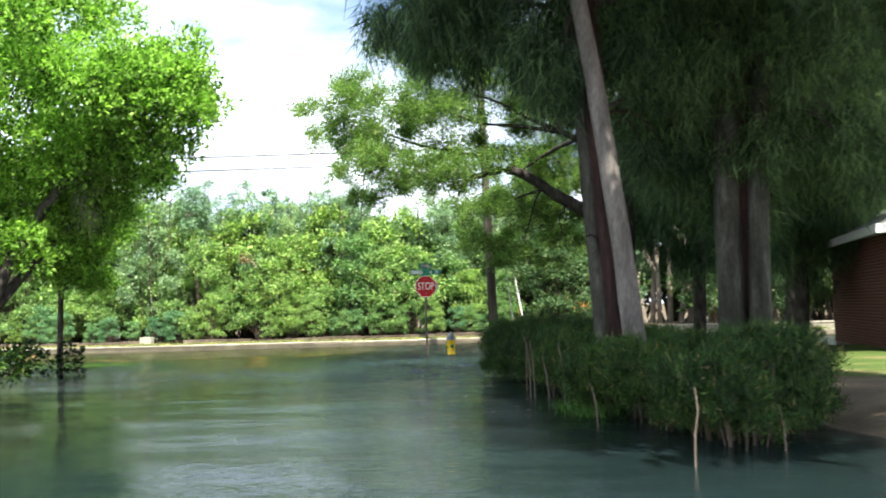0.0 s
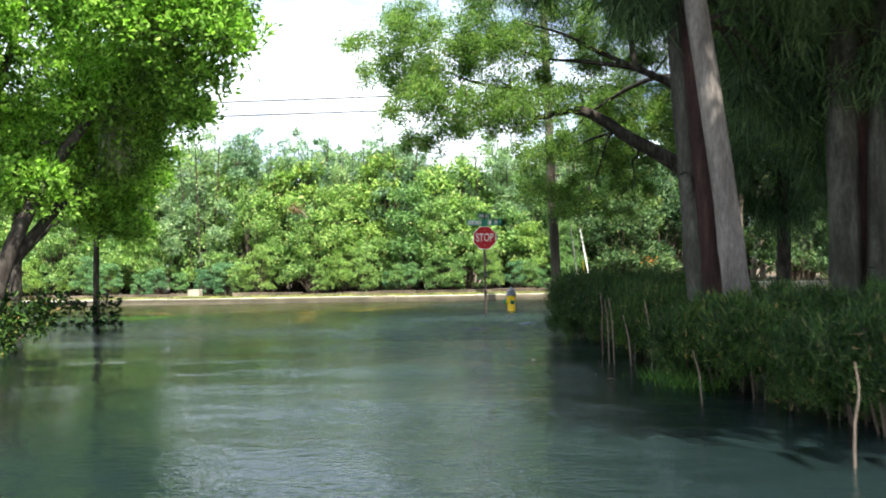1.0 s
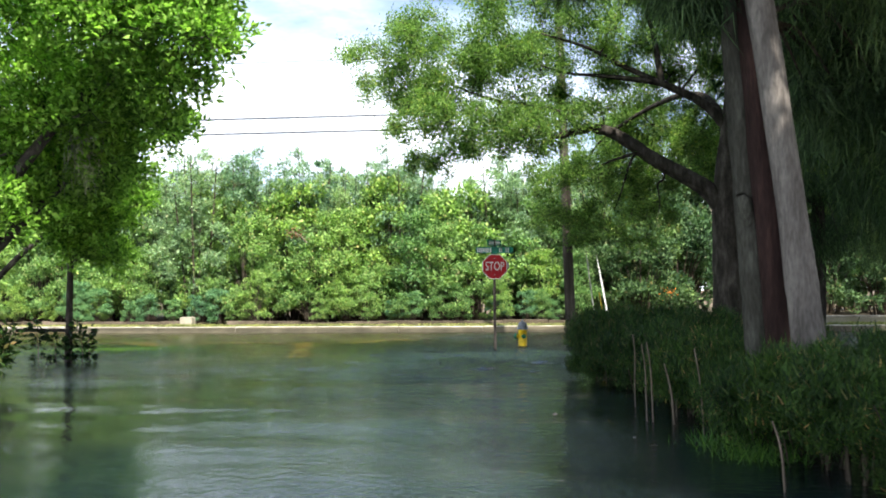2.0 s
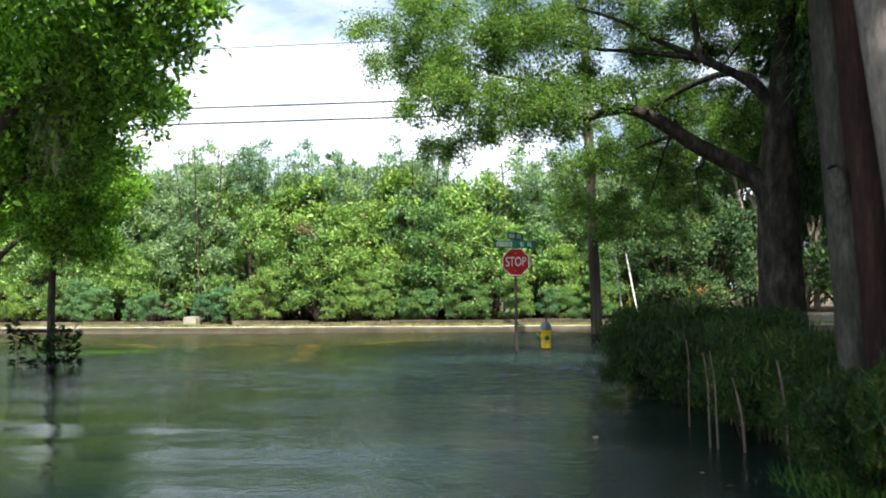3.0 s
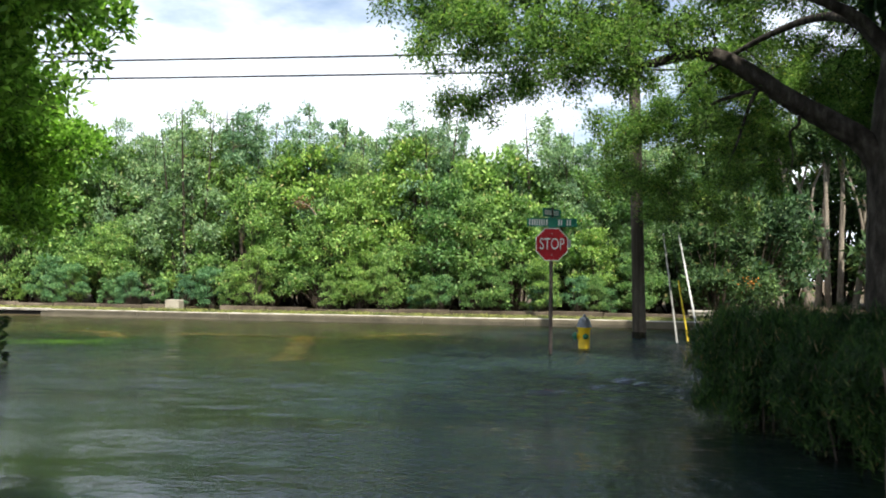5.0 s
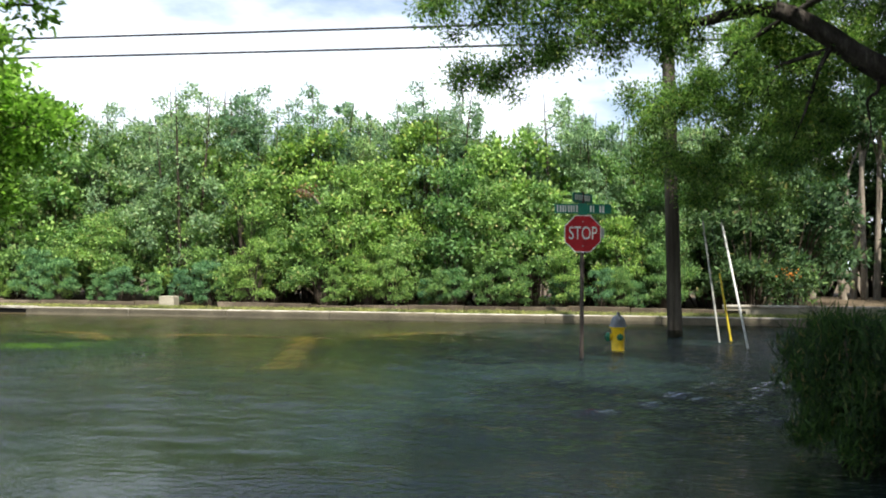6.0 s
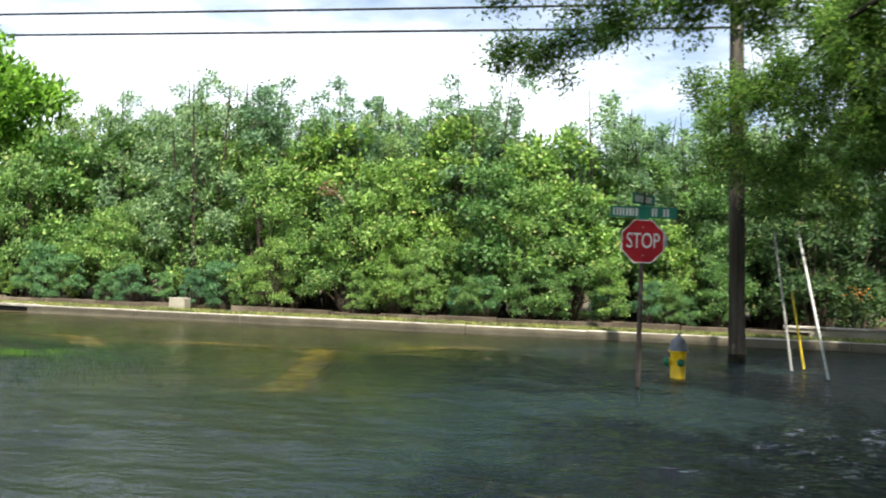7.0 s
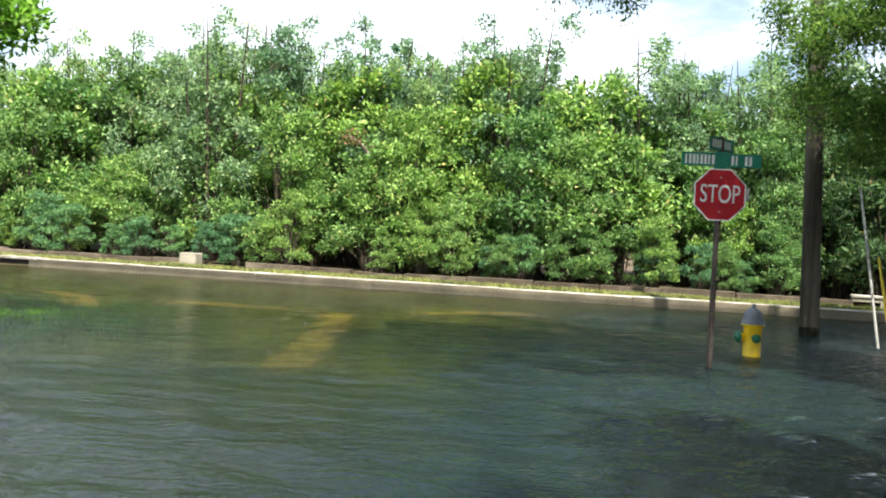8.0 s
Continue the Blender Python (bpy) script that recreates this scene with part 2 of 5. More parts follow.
M_POLE_WET = surface_mat("creosoted_pole", [(0.35, (0.008, 0.007, 0.006)), (0.55, (0.022, 0.022, 0.013)), (0.75, (0.055, 0.048, 0.036))], 5.0, 50.0, 0.85, 0.5, 0.15)
M_RED = plain_mat("sign_red", (0.44, 0.004, 0.012), 0.6, 0, 0.12)
M_WHITE = plain_mat("sign_white", (0.80, 0.79, 0.77), 0.45, 0, 0.1)
M_GREEN = plain_mat("sign_green", (0.006, 0.20, 0.13), 0.42, 0, 0.15)
M_RUST = surface_mat("rusty_steel", [(0.3, (0.035, 0.027, 0.023)), (0.7, (0.11, 0.085, 0.07))], 9.0, 60.0, 0.8, 0.4, 0.3)
M_STEEL = plain_mat("galvanised_steel", (0.42, 0.42, 0.42), 0.45, 0.8)
M_HYD = plain_mat("hydrant_yellow", (0.86, 0.57, 0.015), 0.38, 0, 0.18)
M_HYDGREY = plain_mat("hydrant_silver", (0.19, 0.20, 0.225), 0.45, 0.3)
M_HYDGREEN = plain_mat("hydrant_green", (0.01, 0.16, 0.075), 0.4)
M_GUARD_W = plain_mat("white_guard", (0.72, 0.71, 0.68), 0.5)
M_GUARD_G = plain_mat("grey_guard", (0.38, 0.37, 0.33), 0.55)
M_GUARD_Y = plain_mat("yellow_guard", (0.75, 0.55, 0.03), 0.5)
M_WIRE = plain_mat("black_wire", (0.03, 0.03, 0.035), 0.6)
M_BRICK = surface_mat("red_brick", [(0.3, (0.085, 0.035, 0.025)), (0.7, (0.19, 0.08, 0.055))], 8.0, 50.0, 0.9, 0.4)
M_MORTAR = plain_mat("mortar", (0.20, 0.165, 0.14), 0.95)
M_ROOF = surface_mat("grey_shingle", [(0.3, (0.22, 0.22, 0.22)), (0.7, (0.40, 0.40, 0.40))], 3.0, 40.0, 0.9, 0.5)
M_FASCIA = plain_mat("fascia_paint", (0.62, 0.62, 0.60), 0.6)
M_LEAF_SHRUB = leaf_mat("shrub_leaf", (0.062, 0.128, 0.044), (0.200, 0.325, 0.110), (0.375, 0.515, 0.19), 0.36, 0.6, (0.46, 0.38, 0.20))
M_LEAF_TALL = leaf_mat("tall_leaf", (0.094, 0.155, 0.098), (0.225, 0.330, 0.210), (0.395, 0.515, 0.335), 0.40, 0.65, (0.38, 0.34, 0.20))
# darker copy of the thicket leaves: deep shade is put into the colour
M_LEAF_SHADE = leaf_mat("shade_coloured_leaf", (0.024, 0.050, 0.022), (0.062, 0.112, 0.048), (0.15, 0.23, 0.10), 0.34, 0.6, (0.28, 0.22, 0.12))
M_LEAF_LOW = leaf_mat("low_leaf", (0.040, 0.11, 0.060), (0.10, 0.22, 0.11), (0.27, 0.42, 0.22), 0.28, 0.45)
M_LEAF_LIGHT = leaf_mat("bright_leaf", (0.055, 0.125, 0.018), (0.21, 0.38, 0.060), (0.40, 0.60, 0.13), 0.60, 0.6, None, 0.25)
M_LEAF_OAK = leaf_mat("oak_leaf", (0.050, 0.097, 0.025), (0.132, 0.232, 0.058), (0.265, 0.385, 0.112), 0.56, 0.6, (0.36, 0.36, 0.08), 0.1)
M_NEEDLE = leaf_mat("she_oak_needle", (0.014, 0.030, 0.013), (0.042, 0.078, 0.034), (0.13, 0.195, 0.09), 0.34, 0.6)
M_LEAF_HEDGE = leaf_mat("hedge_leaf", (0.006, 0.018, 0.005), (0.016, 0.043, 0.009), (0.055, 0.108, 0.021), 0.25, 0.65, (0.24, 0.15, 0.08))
M_BLADE = leaf_mat("grass_blade", (0.035, 0.09, 0.015), (0.07, 0.16, 0.025), (0.14, 0.26, 0.05), 0.35, 0.5)
M_VERGE = leaf_mat("verge_blade", (0.10, 0.12, 0.045), (0.20, 0.215, 0.085), (0.35, 0.34, 0.15), 0.25, 0.7)
M_WITHERED = leaf_mat("withered_leaf", (0.075, 0.030, 0.020), (0.15, 0.062, 0.040), (0.24, 0.12, 0.075), 0.2, 0.7)
M_BLOSSOM = leaf_mat("orange_blossom", (0.55, 0.13, 0.03), (0.75, 0.22, 0.05), (0.85, 0.34, 0.10), 0.4, 0.6)
M_MOSS = leaf_mat("hanging_moss", (0.20, 0.20, 0.17), (0.30, 0.30, 0.26), (0.40, 0.40, 0.35), 0.3, 0.8)


# ---- mesh helpers ----
def raw_mesh(name, verts, faces, mats):
    """One mesh from an (n, 3) array and an (m, 3 or 4) array of faces."""
    verts, faces = np.asarray(verts, dtype=np.float32), np.asarray(faces, dtype=np.int32)
    me = bpy.data.meshes.new(name)
    k = faces.shape[1]
    me.vertices.add(len(verts))
    me.vertices.foreach_set("co", verts.ravel())
    me.loops.add(faces.size)
    me.loops.foreach_set("vertex_index", faces.ravel())
    me.polygons.add(len(faces))
    me.polygons.foreach_set("loop_start", np.arange(0, faces.size, k, dtype=np.int32))
    me.update(calc_edges=True)
    for mt in mats if isinstance(mats, (list, tuple)) else [mats]:
        me.materials.append(mt)
    return me


def smooth(me):
    me.polygons.foreach_set("use_smooth", np.ones(len(me.polygons), dtype=bool))
    return me


def put(name, me, parent=None, label="", m=None):
    ob = new(name, me)
    if parent is not None:
        ob.parent = parent
    if m is not None:
        ob.matrix_basis = m
    return tagged(ob, label) if label else ob


def thing(name, label, category, group="", kind="", m=None, data=None):
    ob = new(name, data)
    if m is not None:
        ob.matrix_basis = m
    return tagged(ob, label, category, group, kind)


def bm_mesh(name, bm, mat, soft=False):
    me = bpy.data.meshes.new(name)
    bm.normal_update()
    bm.to_mesh(me)
    bm.free()
    me.materials.append(mat)
    return smooth(me) if soft else me


def box_bm(bm, x0, x1, y0, y1, z0, z1, bevel=0.0):
    r = bmesh.ops.create_cube(bm, size=1.0, matrix=Matrix.Translation(((x0 + x1) / 2, (y0 + y1) / 2, (z0 + z1) / 2)) @ Matrix.Diagonal((x1 - x0, y1 - y0, z1 - z0, 1)))
    if bevel:
        edges = list({e for v in r["verts"] for e in v.link_edges})
        bmesh.ops.bevel(bm, geom=edges, offset=bevel, segments=2, affect="EDGES", profile=0.5)
    return bm


def box_mesh(name, mat, x0, x1, y0, y1, z0, z1, bevel=0.0):
    return bm_mesh(name, box_bm(bmesh.new(), x0, x1, y0, y1, z0, z1, bevel), mat)


def lathe_mesh(name, mat, profile, n=20, m=None):
    """A turned solid about z from (radius, height) pairs."""
    a = np.linspace(0, 2 * np.pi, n, endpoint=False)
    verts = np.array([(r * np.cos(t), r * np.sin(t), z) for r, z in profile for t in a])
    faces = [(i * n + j, i * n + (j + 1) % n, (i + 1) * n + (j + 1) % n, (i + 1) * n + j) for i in range(len(profile) - 1) for j in range(n)]
    if m is not None:
        verts = np.array([m @ Vector(v) for v in verts])
    return smooth(raw_mesh(name, verts, faces, mat))


def curve_pts(pts, n):
    """n points on a smooth curve through the given ones (x, y, z, radius)."""
    p = np.array(pts, dtype=float)
    if len(p) == 2:
        return p[0] + (p[1] - p[0]) * np.linspace(0, 1, n)[:, None]
    q = np.vstack([2 * p[0] - p[1], p, 2 * p[-1] - p[-2]])
    out = []
    for s in np.linspace(0, len(p) - 1, n):
        i = min(int(s), len(p) - 2)
        f = s - i
        a, b, c, d = q[i], q[i + 1], q[i + 2], q[i + 3]
        out.append(0.5 * (2 * b + (c - a) * f + (2 * a - 5 * b + 4 * c - d) * f * f + (3 * b - a - 3 * c + d) * f ** 3))
    out = np.array(out)
    out[:, 3] = np.maximum(out[:, 3], 0.002)
    return out


class Tubes:
    """Collects round limbs into one mesh."""

    def __init__(self):
        self.v, self.f, self.n = [], [], 0

    def add(self, pts, steps=8, sides=6, rough=0.0, rng=None):
        c = curve_pts(pts, steps)
        d = np.gradient(c[:, :3], axis=0)
        d /= np.linalg.norm(d, axis=1)[:, None] + 1e-9
        ref = np.array([1.0, 0, 0]) if abs(d[0][0]) < 0.8 else np.array([0, 1.0, 0])
        s = np.cross(d, ref)
        s /= np.linalg.norm(s, axis=1)[:, None] + 1e-9
        u = np.cross(s, d)
        a = np.linspace(0, 2 * np.pi, sides, endpoint=False)
        rad = np.repeat(c[:, 3][:, None], sides, axis=1)
        if rough and rng is not None:
            ridge = 1 + rough * rng.normal(size=(1, sides)) * 0.6 + rough * rng.normal(size=(steps, sides)) * 0.5
            rad = rad * ridge
        ring = c[:, None, :3] + rad[:, :, None] * (np.cos(a)[None, :, None] * s[:, None] + np.sin(a)[None, :, None] * u[:, None])
        self.v.append(ring.reshape(-1, 3))
        i, j = np.meshgrid(np.arange(steps - 1), np.arange(sides), indexing="ij")
        k = (j + 1) % sides
        f = np.stack([i * sides + j, i * sides + k, (i + 1) * sides + k, (i + 1) * sides + j], -1).reshape(-1, 4) + self.n
        self.f.append(f)
        self.n += steps * sides
        return c

    def mesh(self, name, mat):
        return smooth(raw_mesh(name, np.vstack(self.v), np.vstack(self.f), mat))


def unit(v):
    return v / (np.linalg.norm(v, axis=-1, keepdims=True) + 1e-9)


def leaf_cloud(rng, base, way, length, width, lift=0.12):
    """Folded four-cornered leaves at base, pointing along way."""
    n = len(base)
    side = unit(np.cross(way, rng.normal(size=(n, 3)) * 0.6 + np.array([0, 0, 1.0])))
    up = np.cross(side, way)
    length, width = np.broadcast_to(length, n)[:, None], np.broadcast_to(width, n)[:, None]
    mid = base + way * length * 0.45
    v = np.stack([base, mid - side * width / 2 + up * length * lift, base + way * length - up * length * lift, mid + side * width / 2 + up * length * lift], 1)
    return v.reshape(-1, 3), np.arange(4 * n).reshape(-1, 4)


def blade_cloud(rng, base, way, length, width, lift=0.1):
    """Three-cornered leaves or needles, broad at one end."""
    n = len(base)
    side = unit(np.cross(way, rng.normal(size=(n, 3)) * 0.6 + np.array([0, 0, 1.0])))
    up = np.cross(side, way)
    length, width = np.broadcast_to(length, n)[:, None], np.broadcast_to(width, n)[:, None]
    v = np.stack([base - side * width / 2 + up * length * lift, base + way * length, base + side * width / 2 - up * length * lift], 1)
    return v.reshape(-1, 3), np.arange(3 * n).reshape(-1, 3)


def in_lumps(rng, lumps, n, shell=0.45, weights=None):
    """n points in ellipsoids (x, y, z, rx, ry, rz), crowded towards their skins, and their outward directions."""
    L = np.array(lumps, dtype=float)
    w = np.sqrt(L[:, 3] * L[:, 4] * L[:, 5]) if weights is None else np.array(weights, float)
    pick = rng.choice(len(L), n, p=w / w.sum())
    d = unit(rng.normal(size=(n, 3)))
    r = rng.random(n) ** shell
    ray = d * r[:, None] * (1 + 0.12 * rng.normal(size=(n, 1)))
    return L[pick, :3] + ray * L[pick, 3:], d, pick


def sprigs(rng, pos, out, per, spread, length, width, droop=0.0, rise=0.35, size_var=0.3, cloud=leaf_cloud):
    """Rosettes of leaves round each twig end."""
    n = len(pos) * per
    p, o = np.repeat(pos, per, 0), np.repeat(out, per, 0)
    way = unit(rng.normal(size=(n, 3)) * 0.75 + o * 0.55 + np.array([0, 0, rise - droop]))
    base = p + way * spread * rng.random((n, 1)) * 0.6 + rng.normal(size=(n, 3)) * spread * 0.45
    s = 1 + size_var * rng.normal(size=n).clip(-1.6, 1.6)
    return cloud(rng, base, way, length * s, width * s)


# ---- ground and water ----
def step(a, b, x):
    t = np.clip((x - a) / (b - a), 0, 1)
    return t * t * (3 - 2 * t)


def ground_height(x, y):
    z = np.full_like(x, -0.30)
    z = np.where(y > 22, -0.30 + 0.27 * step(27.0, 33.0, y), z)
    z = np.maximum(z, -0.30 + 0.21 * np.exp(-((x + 4.9 + 0.16 * (y - 22)) / 1.5) ** 2) * (y < 26.5))
    z = np.maximum(z, -0.30 + 0.235 * np.exp(-((y - 26.6) / 1.3) ** 2) * (1 - step(-4.0, -1.0, x)))
    corner = step(0.9, 2.2, x) * (1 - step(29.0, 31.0, y))
    z = np.maximum(z, -0.30 + corner * 0.22)
    lawn = step(4.5, 6.3, x + 0.12 * (y - 6)) * (1 - step(19.0, 24.0, y))
    z = np.maximum(z, -0.30 + lawn * 0.55)
    left = (1 - step(-9.6, -8.6, x)) * (1 - step(24.0, 27.0, y + 0.35 * (x + 9)))
    z = np.maximum(z, -0.30 + left * 0.225)
    for cx, cy, rx, ry, top in ((-10.3, 22.9, 2.2, 2.0, 0.285), (-8.4, 12.8, 1.4, 1.3, 0.34), (-9.4, 18.5, 0.7, 0.5, 0.27)):
        z = np.maximum(z, -0.30 + top * np.exp(-((x - cx) / rx) ** 2 - ((y - cy) / ry) ** 2))
    back_verge = step(33.03, 33.13, y)
    z = z * (1 - back_verge) + back_verge * (0.20 + 0.10 * step(33.5, 36.0, y))
    z = z + 0.012 * np.sin(1.7 * x + 0.6 * y) * np.sin(1.1 * y - 0.4 * x)
    return z


def axis_steps(lo, hi, near_lo, near_hi, fine, coarse):
    return np.unique(np.concatenate([np.linspace(lo, near_lo, coarse), np.arange(near_lo, near_hi, fine), np.linspace(near_hi, hi, coarse)]))


def sheet(name, xs, ys, height, mats, pick=None):
    X, Y = np.meshgrid(xs, ys, indexing="ij")
    Z = height(X, Y)
    v = np.stack([X, Y, Z], -1).reshape(-1, 3)
    nx, ny = len(xs), len(ys)
    i, j = np.meshgrid(np.arange(nx - 1), np.arange(ny - 1), indexing="ij")
    f = np.stack([i * ny + j, (i + 1) * ny + j, (i + 1) * ny + j + 1, i * ny + j + 1], -1).reshape(-1, 4)
    me = raw_mesh(name, v, f, mats)
    if pick is not None:
        c = v[f].mean(1)
        me.polygons.foreach_set("material_index", pick(c[:, 0], c[:, 1]).astype(np.int32))
    return smooth(me)


def ground_kind(x, y):
    k = np.ones(len(x))
    street = (x > -8.9) & (x < 1.2) & (y < 33.1)
    cross = (y > 26.2) & (y < 33.1)
    k[street | cross] = 0
    k[(y > 34.1)] = 2
    k[(y > 21.0) & (y < 33.1) & (k == 0)] = 3
    k[(x > 5.0) & (y < 10.0 + 1.1 * np.sin(1.3 * x) + 0.7 * np.sin(3.1 * x + 1))] = 2
    return k


gx = axis_steps(-900, 900, -24, 18, 0.4, 14)
gy = np.unique(np.append(axis_steps(-300, 1500, -10, 36, 0.3, 14), (33.03, 33.08, 33.13)))
thing("ground", "flooded street bed and verges of asphalt, grass and earth", "ground", kind="structure",
      data=sheet("ground", gx, gy, ground_height, [M_ASPHALT, M_GRASS, M_EARTH, M_SILT], ground_kind))


def water_height(x, y):
    """Wind ripples: many short crossing waves, stronger by the corner and calmer along the kerb and in the lee of the hedge, where a low swell runs."""
    rg = np.random.default_rng(17)
    z = np.zeros_like(x)
    for k in range(26):
        length = 0.20 * 1.13 ** (k % 13) * (1 + 0.08 * rg.normal())
        a = radians(70 + 32 * rg.normal())
        p, q = math.cos(a) * 2 * math.pi / length, math.sin(a) * 2 * math.pi / length
        z += 0.0052 * length ** 1.1 * np.sin(p * x + q * y + rg.uniform(0, 6.28) + 0.9 * np.sin(0.31 * x + 0.23 * y + k))
    swell = 0.009 * np.sin(2.05 * y + 0.35 * x + 1.1 * np.sin(0.27 * x)) + 0.006 * np.sin(3.3 * y - 0.5 * x + np.sin(0.4 * x + 0.8 * y))
    swell = swell * (1 - step(17.0, 24.0, y)) * step(-16.0, -8.0, x)
    gust = 0.75 + 0.35 * np.sin(0.55 * x + 0.9 * np.sin(0.35 * y)) * np.sin(0.42 * y + 0.6 * np.sin(0.3 * x + 1))
    gust = gust * (0.22 + 0.45 * step(13.0, 18.0, y) + 1.25 * step(-6.5, -2.0, x) * step(13.0, 18.0, y) * (1 - step(20.0, 26.0, y)))
    calm = (1 - 0.6 * step(25.0, 32.0, y)) * (1 - step(20.0, 26.0, np.abs(x)))
    return z * gust * calm + swell


wx = axis_steps(-300, 300, -15, 8, 0.07, 8)
wy = axis_steps(-60, 33.05, -3.5, 32.5, 0.07, 5)
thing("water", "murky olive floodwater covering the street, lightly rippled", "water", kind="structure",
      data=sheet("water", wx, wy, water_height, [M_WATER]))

KERB_Y = 33.0
kerb = thing("kerb", "pale concrete kerb along the far side of the flooded street", "kerb", kind="structure")
drain_spans = [(-19.3, -16.95)]
KERB_X = -61.7
x = KERB_X
while x < 40:
    w = 3.0
    if not any(a < x + w and x < b for a, b in drain_spans):
        stone = put("kerb_stone", box_mesh("kerb_stone", M_KERB, x + 0.006, x + w - 0.006, KERB_Y, KERB_Y + 0.17, -0.1, 0.215 + 0.006 * math.sin(x * 7), 0.02), kerb)
        # thin front board, coloured darker than the top for shade and stains
        put("shaded_stained_face", box_mesh("shaded_stained_face", M_KERB_SHADED, x + 0.006, x + w - 0.006, KERB_Y - 0.012, KERB_Y - 0.001, -0.1, 0.190 + 0.006 * math.sin(x * 3), 0.004), stone)
    x += w
for a, b in drain_spans:
    d = thing("storm_drain", "concrete kerb inlet with a dark open slot", "storm drain", "storm drains in the kerb")
    x0 = KERB_X + 3.0 * math.floor((a - KERB_X) / 3.0)
    x1 = KERB_X + 3.0 * math.ceil((b - KERB_X) / 3.0)
    put("top_slab", box_mesh("top_slab", M_KERB, x0 + 0.006, x1 - 0.006, KERB_Y - 0.01, KERB_Y + 0.75, 0.165, 0.235, 0.015), d)
    # solid near-black block in the slot, its colour standing for the shade inside
    put("throat", box_mesh("throat", M_DRAIN, a, b, KERB_Y + 0.06, KERB_Y + 0.5, -0.05, 0.162), d)
    put("cheek", box_mesh("cheek", M_KERB_SHADED, x0 + 0.006, a - 0.004, KERB_Y, KERB_Y + 0.32, -0.1, 0.163, 0.01), d)
    put("cheek", box_mesh("cheek", M_KERB_SHADED, b + 0.004, x1 - 0.006, KERB_Y, KERB_Y + 0.32, -0.1, 0.163, 0.01), d)

# low wall behind the verge, with piers
wall = thing("low_wall", "low weathered block wall half hidden by shrubs", "wall", kind="structure")
rng = np.random.default_rng(3)
x = -34.0
WALL_Y = 33.95
while x < 3.0:
    w = 1.2 + 0.5 * rng.random()
    top = 0.375 + 0.02 * rng.normal()
    if not -13.4 < x < -12.4:
        put("wall_block", box_mesh("wall_block", M_WALL, x, x + w - 0.02, WALL_Y, WALL_Y + 0.22, 0.1, top, 0.02), wall)
    x += w
put("wall_pier", box_mesh("wall_pier", M_WALL_PALE, -13.20, -12.72, WALL_Y - 0.08, WALL_Y + 0.30, 0.1, 0.55, 0.03), wall)
x = 3.0
while x < 30.0:
    put("wall_block", box_mesh("wall_block", M_WALL_PALE, x, x + 2.96, WALL_Y, WALL_Y + 0.22, 0.1, 0.44, 0.02), wall)
    put("coping", box_mesh("coping", M_KERB, x - 0.01, x + 2.97, WALL_Y - 0.04, WALL_Y + 0.26, 0.443, 0.50, 0.012), wall)
    x += 3.0


def marking(name, label, pts, width, seed):
    """A worn painted stripe lying on the road bed, its edges lost under silt."""
    rg = np.random.default_rng(seed)
    p = np.array(pts, float)
    n, k = 40, 9
    s = np.linspace(0, 1, n)
    t = np.linspace(0, 1, len(p))
    c = np.stack([np.interp(s, t, p[:, 0]), np.interp(s, t, p[:, 1])], 1)
    d = unit(np.gradient(c, axis=0))
    nrm = np.stack([-d[:, 1], d[:, 0]], 1)
    wave = np.convolve(rg.uniform(0.6, 1.3, n + 8), np.ones(9) / 9, "valid")
    side = np.linspace(-1, 1, k)
    e = (c[:, None] + nrm[:, None] * (side[None, :, None] * width / 2 * wave[:, None, None])).reshape(-1, 2)
    z = np.minimum(ground_height(e[:, 0], e[:, 1]) + 0.05, -0.03)
    i, j = np.meshgrid(np.arange(n - 1), np.arange(k - 1), indexing="ij")
    f = np.stack([i * k + j, i * k + j + 1, (i + 1) * k + j + 1, (i + 1) * k + j], -1).reshape(-1, 4)
    me = raw_mesh(name, np.column_stack([e, z]), f, M_YELLOWLINE)
    uv = np.stack([np.repeat(s, k), np.tile((side + 1) / 2, n)], 1)[f.ravel()]
    me.uv_layers.new(name="UVMap").data.foreach_set("uv", uv.ravel().astype(np.float32))
    thing(name, label, "road marking", kind="structure", data=me)


marking("road_marking", "faded yellow centre line lying under the floodwater", [(-9.9, 26.7), (-7.9, 27.2), (-5.5, 27.8)], 2.1, 1)
marking("road_marking", "faded yellow centre line lying under the floodwater", [(-6.7, 28.0), (-5.6, 24.0), (-4.55, 19.6)], 0.95, 2)
marking("road_marking", "faded yellow line lying under the floodwater", [(-13.6, 27.7), (-11.3, 26.6), (-9.6, 24.6)], 1.0, 3)
marking("road_marking", "faint yellow line lying under the floodwater", [(-6.0, 29.0), (-4.4, 29.9), (-3.0, 30.2)], 0.7, 4)


# ---- street furniture ----
def text_mesh(name, words, size, mat, thick=0.003):
    c = bpy.data.curves.new(name, "FONT")
    c.body, c.size, c.extrude, c.align_x, c.align_y = words, size, thick, "CENTER", "CENTER"
    c.offset = 0.001
    ob = new(name, c)
    bpy.context.view_layer.update()
    me = bpy.data.meshes.new_from_object(ob.evaluated_get(bpy.context.evaluated_depsgraph_get()))
    bpy.data.objects.remove(ob)
    me.materials.clear()
    me.materials.append(mat)
    return me


